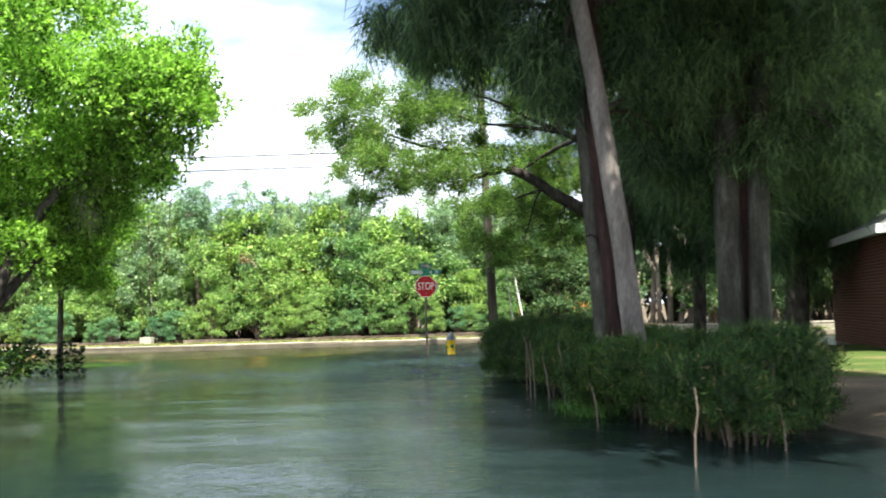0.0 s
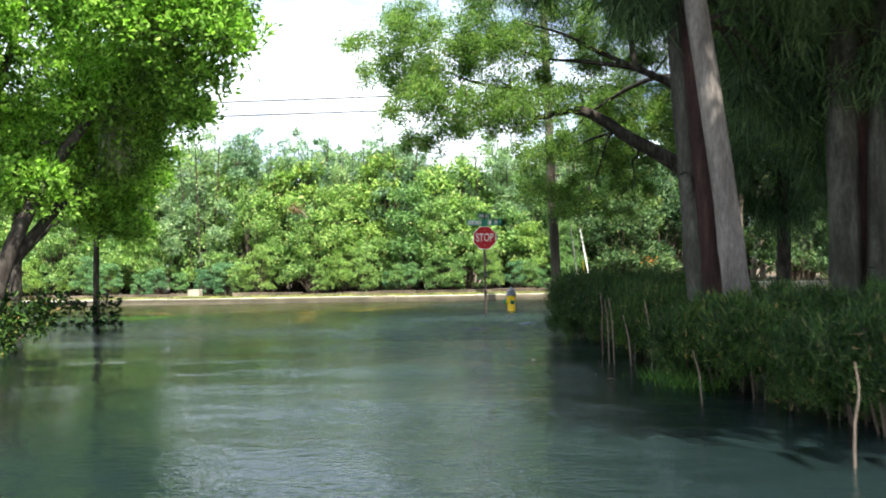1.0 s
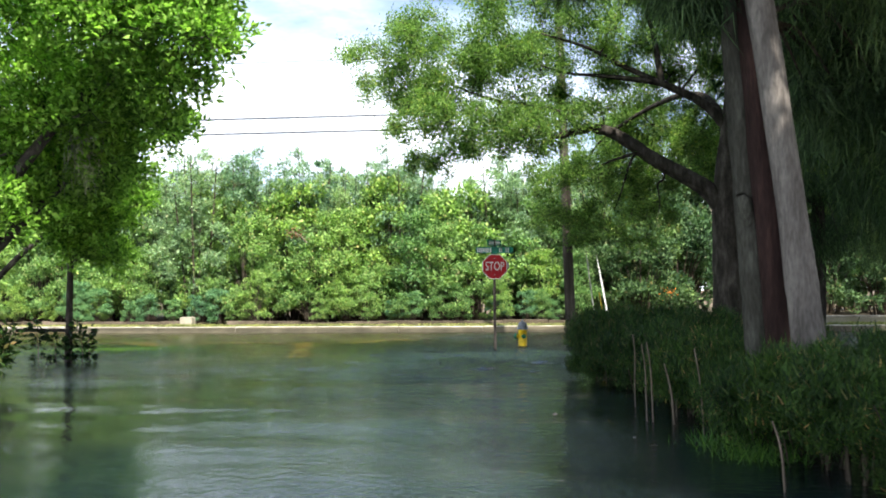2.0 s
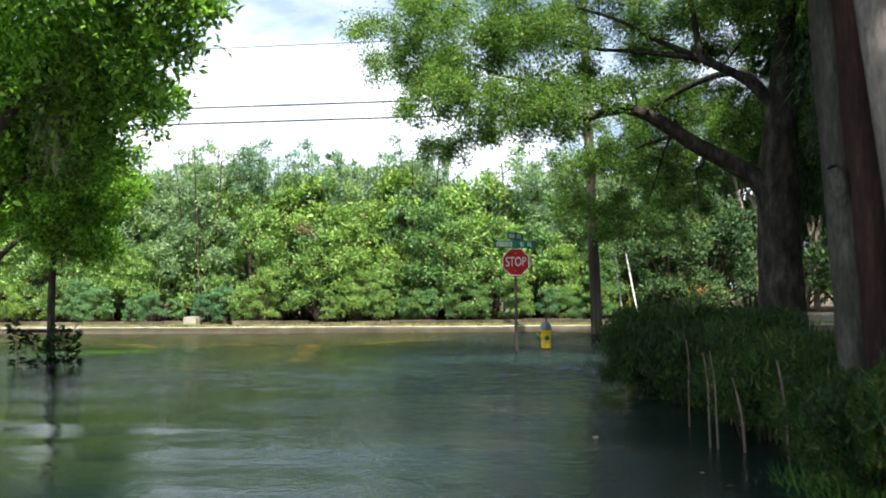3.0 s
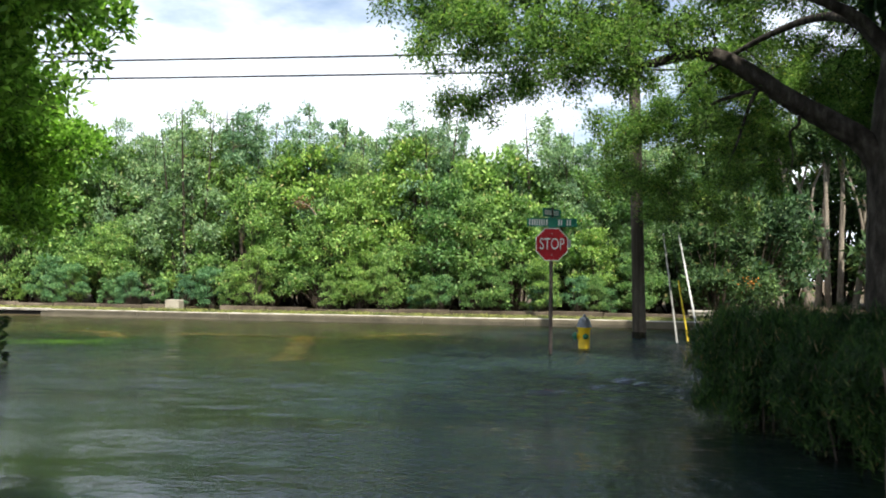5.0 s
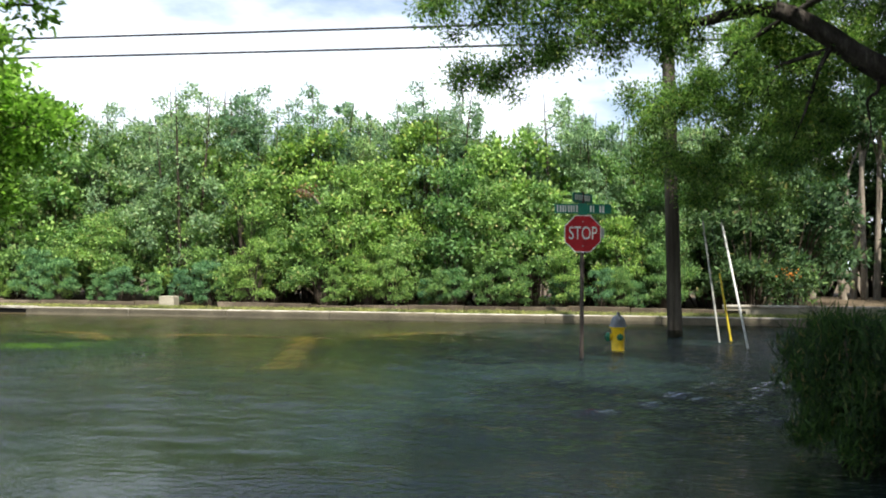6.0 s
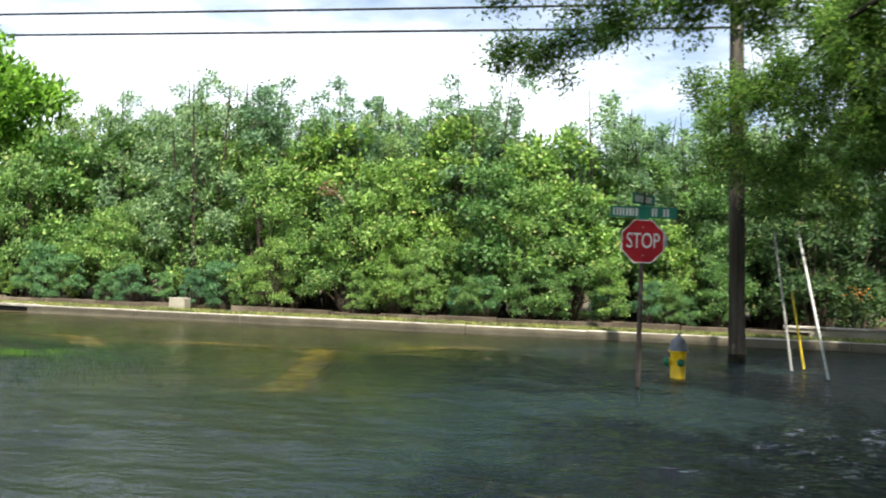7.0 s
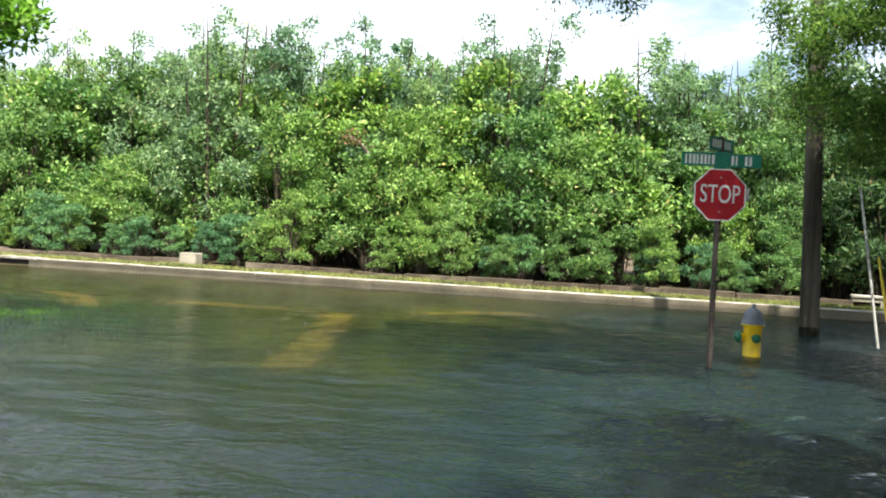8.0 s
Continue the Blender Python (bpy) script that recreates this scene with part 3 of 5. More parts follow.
def octagon(name, r, thick, mat, y):
    a = [math.pi / 8 + i * math.pi / 4 for i in range(8)]
    bm = bmesh.new()
    vs = [bm.verts.new((r * math.cos(t), y, r * math.sin(t))) for t in a]
    face = bm.faces.new(vs)
    ext = bmesh.ops.extrude_face_region(bm, geom=[face])
    bmesh.ops.translate(bm, verts=[g for g in ext["geom"] if isinstance(g, bmesh.types.BMVert)], vec=(0, thick, 0))
    bmesh.ops.recalc_face_normals(bm, faces=bm.faces)
    return bm_mesh(name, bm, mat)


def stop_sign():
    s = thing("stop_sign", "red octagonal STOP sign on a rusty post standing in the water", "road sign", m=pose(-0.445, 23.03, -0.02, 0, 0, 14))
    post = Tubes()
    post.add([(0, 0.045, -0.33, 0.036), (0.0, 0.045, 2.62, 0.034)], 12, 8)
    put("post", post.mesh("post", M_RUST), s, "rust-brown steel post")
    plate = put("plate", octagon("plate", 0.330, 0.004, M_WHITE, -0.004), s, "white-edged red octagon", pose(0, 0, 2.05))
    put("red_field", octagon("red_field", 0.312, 0.004, M_RED, -0.0085), plate)
    letters = text_mesh("lettering", "STOP", 0.27, M_WHITE)
    ob = put("lettering", letters, plate, "white letters STOP", pose(0, -0.013, 0.0, 90) @ Matrix.Diagonal((0.735, 1.12, 1, 1)))
    for z in (0.2, -0.2):
        put("bolt", lathe_mesh("bolt", M_STEEL, [(0, -0.010), (0.012, -0.010), (0.012, 0), (0, 0)], 8, pose(0, -0.006, z, -90)), plate)
    put("rear_plate", box_mesh("rear_plate", M_STEEL, 0.05, 0.375, 0.075, 0.080, 1.99, 2.15, 0.002), s, "bare metal back of a second small sign")
    return s


def street_name_sign():
    s = thing("street_name_sign", "green street name blades set crosswise above the stop sign", "street sign", m=pose(-0.445, 23.03, 2.34, 0, 0, 14))
    put("bracket", box_mesh("bracket", M_GREEN, -0.075, 0.075, -0.02, 0.075, 0.0, 0.19, 0.012), s, "green mounting bracket")
    blade = put("blade", box_mesh("blade", M_GREEN, -0.47, 0.47, -0.004, 0.004, 0.02, 0.175, 0.0), s, "long green blade")
    bars = [-0.43 + 0.045 * i for i in range(8)] + [0.115, 0.165, 0.275, 0.325]
    for i, bx in enumerate(bars):
        put("white_bar", box_mesh("white_bar", M_WHITE, bx, bx + (0.030 if i % 3 else 0.022), -0.0075, -0.0045, 0.042, 0.152), blade)
    up = put("upper_blade", box_mesh("upper_blade", M_GREEN, -0.34, 0.34, -0.004, 0.004, 0.20, 0.355, 0.0), s, "upper green blade set crosswise", pose(0, 0.02, 0, 0, 0, 50))
    for i in range(9):
        put("white_bar", box_mesh("white_bar", M_WHITE, -0.27 + 0.06 * i, -0.235 + 0.06 * i, -0.0075, -0.0045, 0.235, 0.325), up)
        put("white_bar", box_mesh("white_bar", M_WHITE, -0.27 + 0.06 * i, -0.235 + 0.06 * i, 0.0045, 0.0075, 0.235, 0.325), up)
    put("cap", lathe_mesh("cap", M_RUST, [(0.0, 0.38), (0.03, 0.37), (0.03, 0.18), (0, 0.18)], 10, pose(0, 0.03, 0)), s)
    return s


def hydrant():
    h = thing("fire_hydrant", "yellow fire hydrant with silver bonnet and green caps, half under water", "fire hydrant", m=pose(0.14, 24.55, -0.02, 0, 0, 12))
    put("barrel", lathe_mesh("barrel", M_HYD, [(0.16, -0.30), (0.16, -0.25), (0.115, -0.24), (0.115, 0.37), (0.122, 0.38), (0.122, 0.42), (0.15, 0.425), (0.15, 0.445), (0, 0.445)], 24), h, "yellow cast barrel")
    bonnet = put("bonnet", lathe_mesh("bonnet", M_HYDGREY, [(0.153, 0.446), (0.153, 0.475), (0.135, 0.485), (0.130, 0.53), (0.108, 0.60), (0.06, 0.645), (0.03, 0.655), (0.03, 0.665), (0, 0.665)], 24), h, "silver-grey domed bonnet")
    put("operating_nut", lathe_mesh("operating_nut", M_HYDGREY, [(0.030, 0.66), (0.024, 0.71), (0.0, 0.715)], 5), bonnet)
    for k in range(8):
        a = k * math.pi / 4
        put("flange_bolt", lathe_mesh("flange_bolt", M_HYDGREY, [(0.012, 0.43), (0.012, 0.487), (0, 0.487)], 6, pose(0.138 * math.cos(a), 0.138 * math.sin(a), 0.0)), bonnet)
    for ang, r, lab in ((178, 0.062, "green pumper cap"), (270, 0.048, "green hose cap"), (102, 0.048, "green hose cap")):
        m = pose(0, 0, 0.27, 0, 0, ang) @ pose(0, 0, 0, 0, 90, 0)
        noz = put("nozzle", lathe_mesh("nozzle", M_HYD, [(r * 0.95, 0.08), (r * 0.95, 0.145), (r * 1.15, 0.15), (r * 1.15, 0.16), (0, 0.16)], 16, m), h)
        put("cap", lathe_mesh("cap", M_HYDGREEN, [(r * 1.25, 0.155), (r * 1.28, 0.195), (r * 1.0, 0.21), (0.022, 0.212), (0.02, 0.24), (0, 0.24)], 8, m), noz, lab)
    return h


def utility_pole():
    p = thing("utility_pole", "weathered wooden utility pole with a black wet foot in the floodwater", "utility pole", m=pose(1.38, 28.45, 0))
    rg = np.random.default_rng(8)
    foot, shaft = Tubes(), Tubes()
    foot.add([(0.01, 0, -0.4, 0.170), (0.0, 0, 0.05, 0.166), (-0.004, 0, 0.15, 0.164)], 10, 16, 0.03, rg)
    shaft.add([(-0.002, 0, 0.08, 0.162), (-0.027, 0, 1.0, 0.156), (-0.155, 0, 6.0, 0.135), (-0.27, 0, 10.5, 0.115)], 20, 16, 0.03, rg)
    put("foot", foot.mesh("foot", M_POLE_WET), p, "black creosoted foot with moss")
    put("shaft", shaft.mesh("shaft", M_POLE), p)
    for z in (6.33, 6.80, 8.55):
        put("insulator", lathe_mesh("insulator", M_GUARD_G, [(0.0, -0.06), (0.05, -0.05), (0.03, 0), (0.05, 0.04), (0.02, 0.07), (0, 0.07)], 10, pose(-0.026 * z, -0.19, z)), p)
    return p


def guy_wire(base, guard, label):
    b, t = Vector((*base, 0.0)), Vector((1.20, 28.62, 8.2))
    d = (t - b).normalized()
    g = thing("guy_wire", label, "guy wire", "guy wires of the utility pole")
    w = Tubes()
    p, q = b - d * 0.35, t
    w.add([(*p, 0.005), (*q, 0.005)], 4, 6)
    put("cable", w.mesh("cable", M_WIRE), g)
    if guard:
        s = Tubes()
        p, q = b + d * 0.02, b + d * guard[1]
        s.add([(*p, 0.022), (*(p + (q - p) * 0.97), 0.020), (*q, 0.010)], 8, 8)
        put("guard", s.mesh("guard", guard[0]), g, guard[2])
    return g


stop_sign()
street_name_sign()
hydrant()
utility_pole()
guy_wire((2.49, 25.42), (M_GUARD_W, 2.45, "white plastic guard"), "guy wire with a white plastic guard rising from the water")
guy_wire((2.126, 26.74), (M_GUARD_G, 2.4, "grey plastic guard"), "guy wire with a dull grey guard rising from the water")
guy_wire((2.40, 27.2), (M_GUARD_Y, 1.35, "yellow plastic guard"), "guy wire with a yellow plastic guard rising from the water")
for z0, lab in ((6.35, "lower black overhead cable"), (6.82, "upper black overhead cable"), (8.6, "thin overhead wire above the cables")):
    w = Tubes()
    r = 0.026 if z0 < 8 else 0.012
    pts = [(-72.0, 28.42, z0 + 0.85, r), (-35.0, 28.42, z0 + 0.30, r), (-14.0, 28.42, z0 + 0.14, r), (1.4, 28.42, z0 + 0.05, r), (38.0, 28.42, z0 - 0.1, r), (75.0, 28.42, z0 + 0.2, r)]
    w.add(pts, 60, 6)
    thing("overhead_wire", lab + " strung along the street", "wire", "overhead wires", data=w.mesh("overhead_wire", M_WIRE))


# ---- plants ----
def join_clouds(parts):
    v, f, n = [], [], 0
    for a, b in parts:
        v.append(a)
        f.append(b + n)
        n += len(a)
    return np.vstack(v), np.vstack(f)


def crown_points(rng, lumps, n, top=0.8, shell=0.35):
    """Twig ends on the foliage sprays, most of them on their upper sides."""
    pos, out, pick = in_lumps(rng, lumps, n, shell)
    L = np.array(lumps)
    flip = (out[:, 2] < 0) & (rng.random(n) < top)
    rel = pos - L[pick, :3]
    rel[flip, 2] *= -1
    out[flip, 2] *= -1
    return L[pick, :3] + rel, out


def shrub_variant(seed, kind):
    """A thicket plant: a broad-leaved bush in leafy tiers, or a taller slender tree standing behind. Trees stand 6.6 m tall, bushes about 3.6 m."""
    rg = np.random.default_rng(seed)
    wood, lumps = Tubes(), []
    if kind in ("tall", "far"):
        h = 6.6
        for s in range(6):
            a = s * 1.05 + rg.random()
            bx, by = 0.25 * math.cos(a), 0.25 * math.sin(a)
            reach = 0.35 + 0.75 * rg.random()
            tx, ty, th = reach * math.cos(a), reach * math.sin(a), h * (0.74 + 0.26 * rg.random() if s else 1.0)
            c = wood.add([(bx, by, -0.1, 0.055), (bx + tx * 0.4, by + ty * 0.4, th * 0.5, 0.04), (tx, ty, th - 0.25, 0.008)], 12, 6)
            for k in range(12):
                z = 0.26 + 0.72 * (k + 0.2 + rg.random() * 0.7) / 12
                q = c[min(int(z * 11), 11)][:3]
                r = 0.34 * (1.15 - z) + 0.13 + 0.07 * rg.random()
                e = q + np.array([rg.normal() * r * 1.2, rg.normal() * r * 1.2, 0.15 + 0.12 * rg.normal()])
                lumps.append((*e, r * 0.9, r * 0.9, r * 1.05))
                wood.add([(*q, 0.014), (*e, 0.004)], 3, 4)
        n, per, size, wide = 1700, 10, 0.105, 0.044
    else:
        h = 3.1 + rg.random() * 1.2
        for s in range(34 if kind == "bush" else 26):
            z = h * (0.12 + 0.84 * (s + rg.random()) / 34) if kind == "bush" else h * (0.08 + 0.8 * rg.random())
            r = 0.26 + 0.30 * rg.random()
            spread = 1.5 * math.sqrt(max(0.15, 1 - (z / h) ** 2.4))
            a = rg.random() * 6.28
            e = np.array([math.cos(a) * spread * rg.random() ** 0.5, math.sin(a) * spread * rg.random() ** 0.5, z])
            lumps.append((*e, r * 1.15, r * 1.15, r * 0.55))
            wood.add([(e[0] * 0.2, e[1] * 0.2, -0.1, 0.035), (e[0] * 0.5, e[1] * 0.5, z * 0.6, 0.024), (*e, 0.006)], 6, 5)
        n, per, size, wide = 1000, 10, 0.110, 0.060
    if kind == "far":
        n, size, wide = 900, 0.150, 0.075
    if kind == "dark":
        n, size, wide = 620, 0.14, 0.075
    pos, out = crown_points(rg, lumps, n)
    keep = pos[:, 2] > 0.04
    return wood, sprigs(rg, pos[keep], out[keep], per, 0.15, size, wide, rise=0.25, cloud=leaf_cloud if kind in ("tall", "bush") else blade_cloud)


def tree_line(x):
    """Height of the thicket's skyline along the street."""
    return float(np.interp(x, (-34, -21, -17.5, -14.6, -12.8, -11.6, -9.2, -7.0, -5.2, -3.7, -2.3, -0.8, 2.0, 5.0), (6.3, 6.5, 6.9, 7.3, 7.2, 6.9, 7.2, 6.8, 7.3, 5.5, 6.4, 6.9, 6.7, 6.0)))


def place_thicket():
    rg = np.random.default_rng(21)
    protos = {}
    for kind, leaf, lab, cat in (("tall", M_LEAF_TALL, "slender green tree in the thicket behind the low wall", "tree"),
                                 ("far", M_LEAF_TALL, "slender green tree deep in the thicket behind the low wall", "tree"),
                                 ("bush", M_LEAF_SHRUB, "dense bright-green broad-leaved bush behind the low wall", "bush"),
                                 ("dark", M_LEAF_SHADE, "dark green bush behind the low wall, its leaves coloured as if in deep shade", "bush"),
                                 ("low", M_LEAF_LOW, "low blue-green bush overhanging the low wall", "bush")):
        protos[kind] = []
        for k in range(5 if kind in ("tall", "bush") else 2):
            wood, crown = shrub_variant(100 + 17 * k + 7 * len(kind), kind)
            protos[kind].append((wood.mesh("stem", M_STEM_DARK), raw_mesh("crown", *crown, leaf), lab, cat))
    spots = []

    def row(kind, x0, x1, gap, y, dy, s, ds):
        x = x0
        while x < x1:
            px = x + rg.normal() * 0.22 * gap
            size = s + ds * rg.random()
            if kind in ("tall", "far"):
                size *= (tree_line(px) - 0.27) / 6.6
            spots.append((kind, px, y + rg.random() * dy, size))
            x += gap

    row("tall", -33, 3.6, 0.95, 37.2, 1.8, 0.93, 0.16)
    row("far", -38, 4.5, 2.2, 40.6, 2.0, 0.98, 0.14)
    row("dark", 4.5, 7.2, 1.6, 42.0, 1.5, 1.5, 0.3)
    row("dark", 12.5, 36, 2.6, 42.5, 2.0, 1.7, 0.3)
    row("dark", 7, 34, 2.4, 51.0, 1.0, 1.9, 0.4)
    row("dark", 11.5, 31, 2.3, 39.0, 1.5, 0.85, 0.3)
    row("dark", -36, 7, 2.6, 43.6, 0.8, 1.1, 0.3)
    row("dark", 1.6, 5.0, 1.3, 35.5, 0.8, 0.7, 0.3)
    row("bush", -32, 1.4, 1.45, 35.0, 1.0, 0.62, 0.42)
    for a, b in ((-31, -16.6), (-11.4, -9.6), (-8.0, -4.8), (-3.4, -1.2), (0.2, 2.2)):
        row("bush", a, b, 1.0, 34.42, 0.30, 0.27, 0.22)
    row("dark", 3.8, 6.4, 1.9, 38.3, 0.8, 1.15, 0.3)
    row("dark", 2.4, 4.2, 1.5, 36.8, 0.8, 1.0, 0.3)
    row("bush", -32, 2.0, 1.75, 36.6, 1.3, 0.98, 0.40)
    for a, b in ((-17.5, -11.6), (-5.4, -4.0), (-1.2, 1.5)):
        row("low", a, b, 0.95, 34.42, 0.30, 0.24, 0.26)
    for x, y, top in ((-13.35, 35.9, 7.35), (-12.2, 37.4, 7.9)):
        spots.append(("tall", x, y, (top - 0.27) / 6.6))
    for kind, x, y, s in spots:
        me_w, me_c, lab, cat = protos[kind][int(rg.integers(len(protos[kind])))]
        wide = s * rg.uniform(0.8, 1.05)
        t = thing("tree" if kind in ("tall", "far") else "bush", lab, cat, "thicket behind the low wall",
                  m=pose(x, y, 0.27, 0, 0, rg.uniform(0, 360)) @ Matrix.Diagonal((wide, wide, s, 1)))
        put("stem", me_w, t)
        put("crown", me_c, t)


place_thicket()


def near_tree(name, label, cat, at, trunk_limbs, lumps, n_sprigs, leaf, bark, seed, per=10, leafL=0.085, leafW=0.038, spread=0.14, droop=0.0,
              twigs=5, shell=0.4, top=0.6, moss=(), high=()):
    """A leafy tree: given main limbs (polylines with radii) and foliage masses; twigs run from the nearest limb to every mass."""
    rg = np.random.default_rng(seed)
    t = thing(name, label, cat, m=pose(*at))
    fine, nodes = Tubes(), []
    for i, pts in enumerate(trunk_limbs):
        big = pts[0][3] > 0.10
        one = Tubes()
        c = one.add(pts, 22 if big else 14, 14 if big else 8, 0.05 if big else 0.03, rg)
        put("trunk" if i == 0 else "limb", one.mesh("limb", bark), t)
        nodes.append(c[4:] if i == 0 else c)
    nodes = np.vstack(nodes)
    order = sorted(lumps, key=lambda e: np.linalg.norm(nodes[:, :3] - e[:3], axis=1).min())
    for x, y, z, rx, ry, rz in order:
        d = np.linalg.norm(nodes[:, :3] - (x, y, z), axis=1) + 0.6 * np.maximum(0, nodes[:, 2] - z)
        q = nodes[np.argsort(d)[int(rg.integers(3))]]
        r = min(q[3] * 0.5, 0.022)
        mid = (q[:3] + (x, y, z)) / 2 + rg.normal(size=3) * 0.10 * np.linalg.norm(q[:3] - (x, y, z)) + np.array([0, 0, 0.12])
        fine.add([(*q[:3], r), (*mid, r * 0.7), (x, y, z, max(0.006, r * 0.5))], 8, 6)
        nodes = np.vstack([nodes, (*mid, r * 1.4), (x, y, z, max(0.012, r))])
        for k in range(twigs):
            e = np.array([x, y, z]) + unit(rg.normal(size=3)) * np.array([rx, ry, rz]) * 0.8
            m = (np.array([x, y, z]) * 0.4 + e * 0.6) + rg.normal(size=3) * 0.06
            fine.add([(*(np.array([x, y, z]) * 0.75 + mid * 0.25), 0.009), (*m, 0.006), (*e, 0.003)], 5, 4)
    pos, out = crown_points(rg, lumps, n_sprigs, top, shell)
    crown = sprigs(rg, pos, out, per, spread, leafL, leafW, droop)
    # high: coarse leaf masses above the view, added to shade the crown beneath
    if high:
        pos, out = crown_points(rg, high, 1500, top, shell)
        crown = join_clouds([crown, sprigs(rg, pos, out, 9, 0.25, 0.22, 0.13)])
    put("branchwork", fine.mesh("branchwork", bark), t)
    put("crown", raw_mesh("crown", *crown, leaf), t)
    for mx, my, mz, ml in moss:
        nb = 260
        b = np.array([mx, my, mz]) + rg.normal(size=(nb, 3)) * np.array([0.13, 0.13, 0.18])
        w = unit(rg.normal(size=(nb, 3)) * 0.18 + np.array([0, 0, -1.0]))
        put("moss", raw_mesh("moss", *leaf_cloud(rg, b, w, ml * (0.5 + rg.random(nb)), 0.012), M_MOSS), t, "grey hanging moss")
    return t


def scatter_lumps(rg, centre, radius, n, size, flat=0.7, low=-1.0):
    out = []
    while len(out) < n:
        d = unit(rg.normal(size=3)) * rg.random() ** 0.4
        if d[2] < low:
            continue
        s = size * (0.7 + 0.6 * rg.random())
        out.append((centre[0] + d[0] * radius[0], centre[1] + d[1] * radius[1], centre[2] + d[2] * radius[2], s, s, s * flat))
    return out


def slim_trunk(x, y, h, lean, seed):
    """A slender pale trunk with a small dark crown high up."""
    rg = np.random.default_rng(seed)
    t = thing("tree", "slender pale-trunked tree in the shade beyond the low wall", "tree", "slender trunks beyond the wall", m=pose(x, y, 0.25))
    s = Tubes()
    s.add([(0, 0, -0.2, 0.15), (lean * 0.3, 0, h * 0.35, 0.11), (lean, 0.1, h, 0.05)], 12, 8, 0.05, rg)
    s.add([(lean * 0.24, 0, h * 0.28, 0.07), (lean * 0.3 + rg.normal() * 0.5, rg.normal() * 0.3, h * 0.55, 0.05), (lean + rg.normal() * 1.0, rg.normal() * 0.6, h * 0.95, 0.02)], 10, 7, 0.05, rg)
    put("trunk", s.mesh("trunk", M_STEM_PALE), t)
    lumps = scatter_lumps(rg, (lean, 0, h * 0.85), (1.4, 1.4, 1.5), 16, 0.5)
    pos, out = crown_points(rg, lumps, 700)
    put("crown", raw_mesh("crown", *sprigs(rg, pos, out, 9, 0.16, 0.14, 0.07, cloud=blade_cloud), M_LEAF_SHADE), t)


for i, (x, y, h, ln) in enumerate(((8.95, 46.6, 8.0, -1.6), (9.35, 47.1, 9.0, 0.7), (9.7, 46.7, 8.6, -0.2), (10.35, 47.5, 9.2, 0.2), (10.75, 46.9, 8.6, 1.8), (11.4, 47.3, 9.0, -0.3), (12.3, 46.8, 8.8, 0.6), (13.4, 48.0, 9.0, 0.3), (15.0, 47.0, 9.0, -0.3), (8.1, 48.4, 8.6, 0.4))):
    slim_trunk(x, y, h, ln, 500 + i)


# broad tree on the near side of the street, limbs forking low
rg = np.random.default_rng(5)
lumps = (scatter_lumps(rg, (-0.2, 0.4, 5.6), (3.2, 3.0, 1.8), 70, 0.66) + scatter_lumps(rg, (3.3, 0.3, 5.3), (1.3, 1.4, 1.1), 34, 0.52)
         + scatter_lumps(rg, (1.2, 3.6, 4.9), (1.2, 1.5, 0.9), 20, 0.5) + scatter_lumps(rg, (0.7, 2.3, 3.6), (1.3, 1.5, 0.8), 22, 0.46) + scatter_lumps(rg, (1.8, 1.3, 4.1), (1.3, 1.3, 0.7), 18, 0.44)
         + scatter_lumps(rg, (-1.9, 0.6, 3.7), (1.7, 1.6, 1.3), 26, 0.5) + scatter_lumps(rg, (-0.3, 0.5, 7.7), (3.2, 2.8, 1.2), 44, 0.55) + scatter_lumps(rg, (0.3, 0.2, 3.0), (1.4, 1.2, 0.7), 20, 0.40))
near_tree("tree", "spreading tree with bright green leaves and low-forking dark limbs", "tree", (-7.75, 12.2, 0),
          [[(0, 0, -0.2, 0.30), (0.02, 0, 0.5, 0.22), (0.0, 0, 1.0, 0.20)],
           [(0.0, 0, 0.7, 0.16), (0.35, 0.2, 1.9, 0.13), (0.95, 0.6, 3.3, 0.10), (1.9, 1.2, 4.8, 0.05)],
           [(0.0, 0, 0.8, 0.16), (-0.2, 0.2, 2.2, 0.13), (-0.3, 0.6, 4.0, 0.09), (0.1, 1.0, 6.2, 0.05), (0.3, 1.1, 8.0, 0.02)],
           [(0.2, 0.1, 1.4, 0.10), (0.7, 1.2, 2.6, 0.08), (1.2, 2.8, 4.0, 0.04)],
           [(-0.1, 0, 0.9, 0.12), (-0.8, 0.3, 2.4, 0.09), (-1.8, 0.5, 4.4, 0.04)]],
          lumps, 13500, M_LEAF_LIGHT, M_BARK_DARK, 51, per=11, leafL=0.10, leafW=0.05, moss=[(1.5, 1.5, 4.0, 0.4), (1.6, 1.5, 3.7, 0.35)])

# young street tree
rg = np.random.default_rng(6)
lumps = scatter_lumps(rg, (0.15, 0, 3.1), (1.4, 1.2, 1.2), 46, 0.40) + scatter_lumps(rg, (0.3, 0.2, 4.0), (0.9, 0.9, 0.6), 10, 0.38)
near_tree("tree", "young street tree with a thin straight trunk standing in the water", "tree", (-9.12, 18.5, 0),
          [[(0, 0, -0.2, 0.085), (0.01, 0, 1.0, 0.075), (0.03, 0, 2.1, 0.065), (0.05, 0, 3.6, 0.02)]],
          lumps, 3600, M_LEAF_LIGHT, M_BARK_DARK, 61, per=10, leafL=0.10, leafW=0.05)

# bright tree on the far corner of the lawn
rg = np.random.default_rng(7)
lumps = scatter_lumps(rg, (0.4, 0, 4.6), (2.6, 2.2, 1.9), 44, 0.55) + scatter_lumps(rg, (3.4, -0.4, 3.7), (1.5, 1.2, 0.8), 20, 0.42)
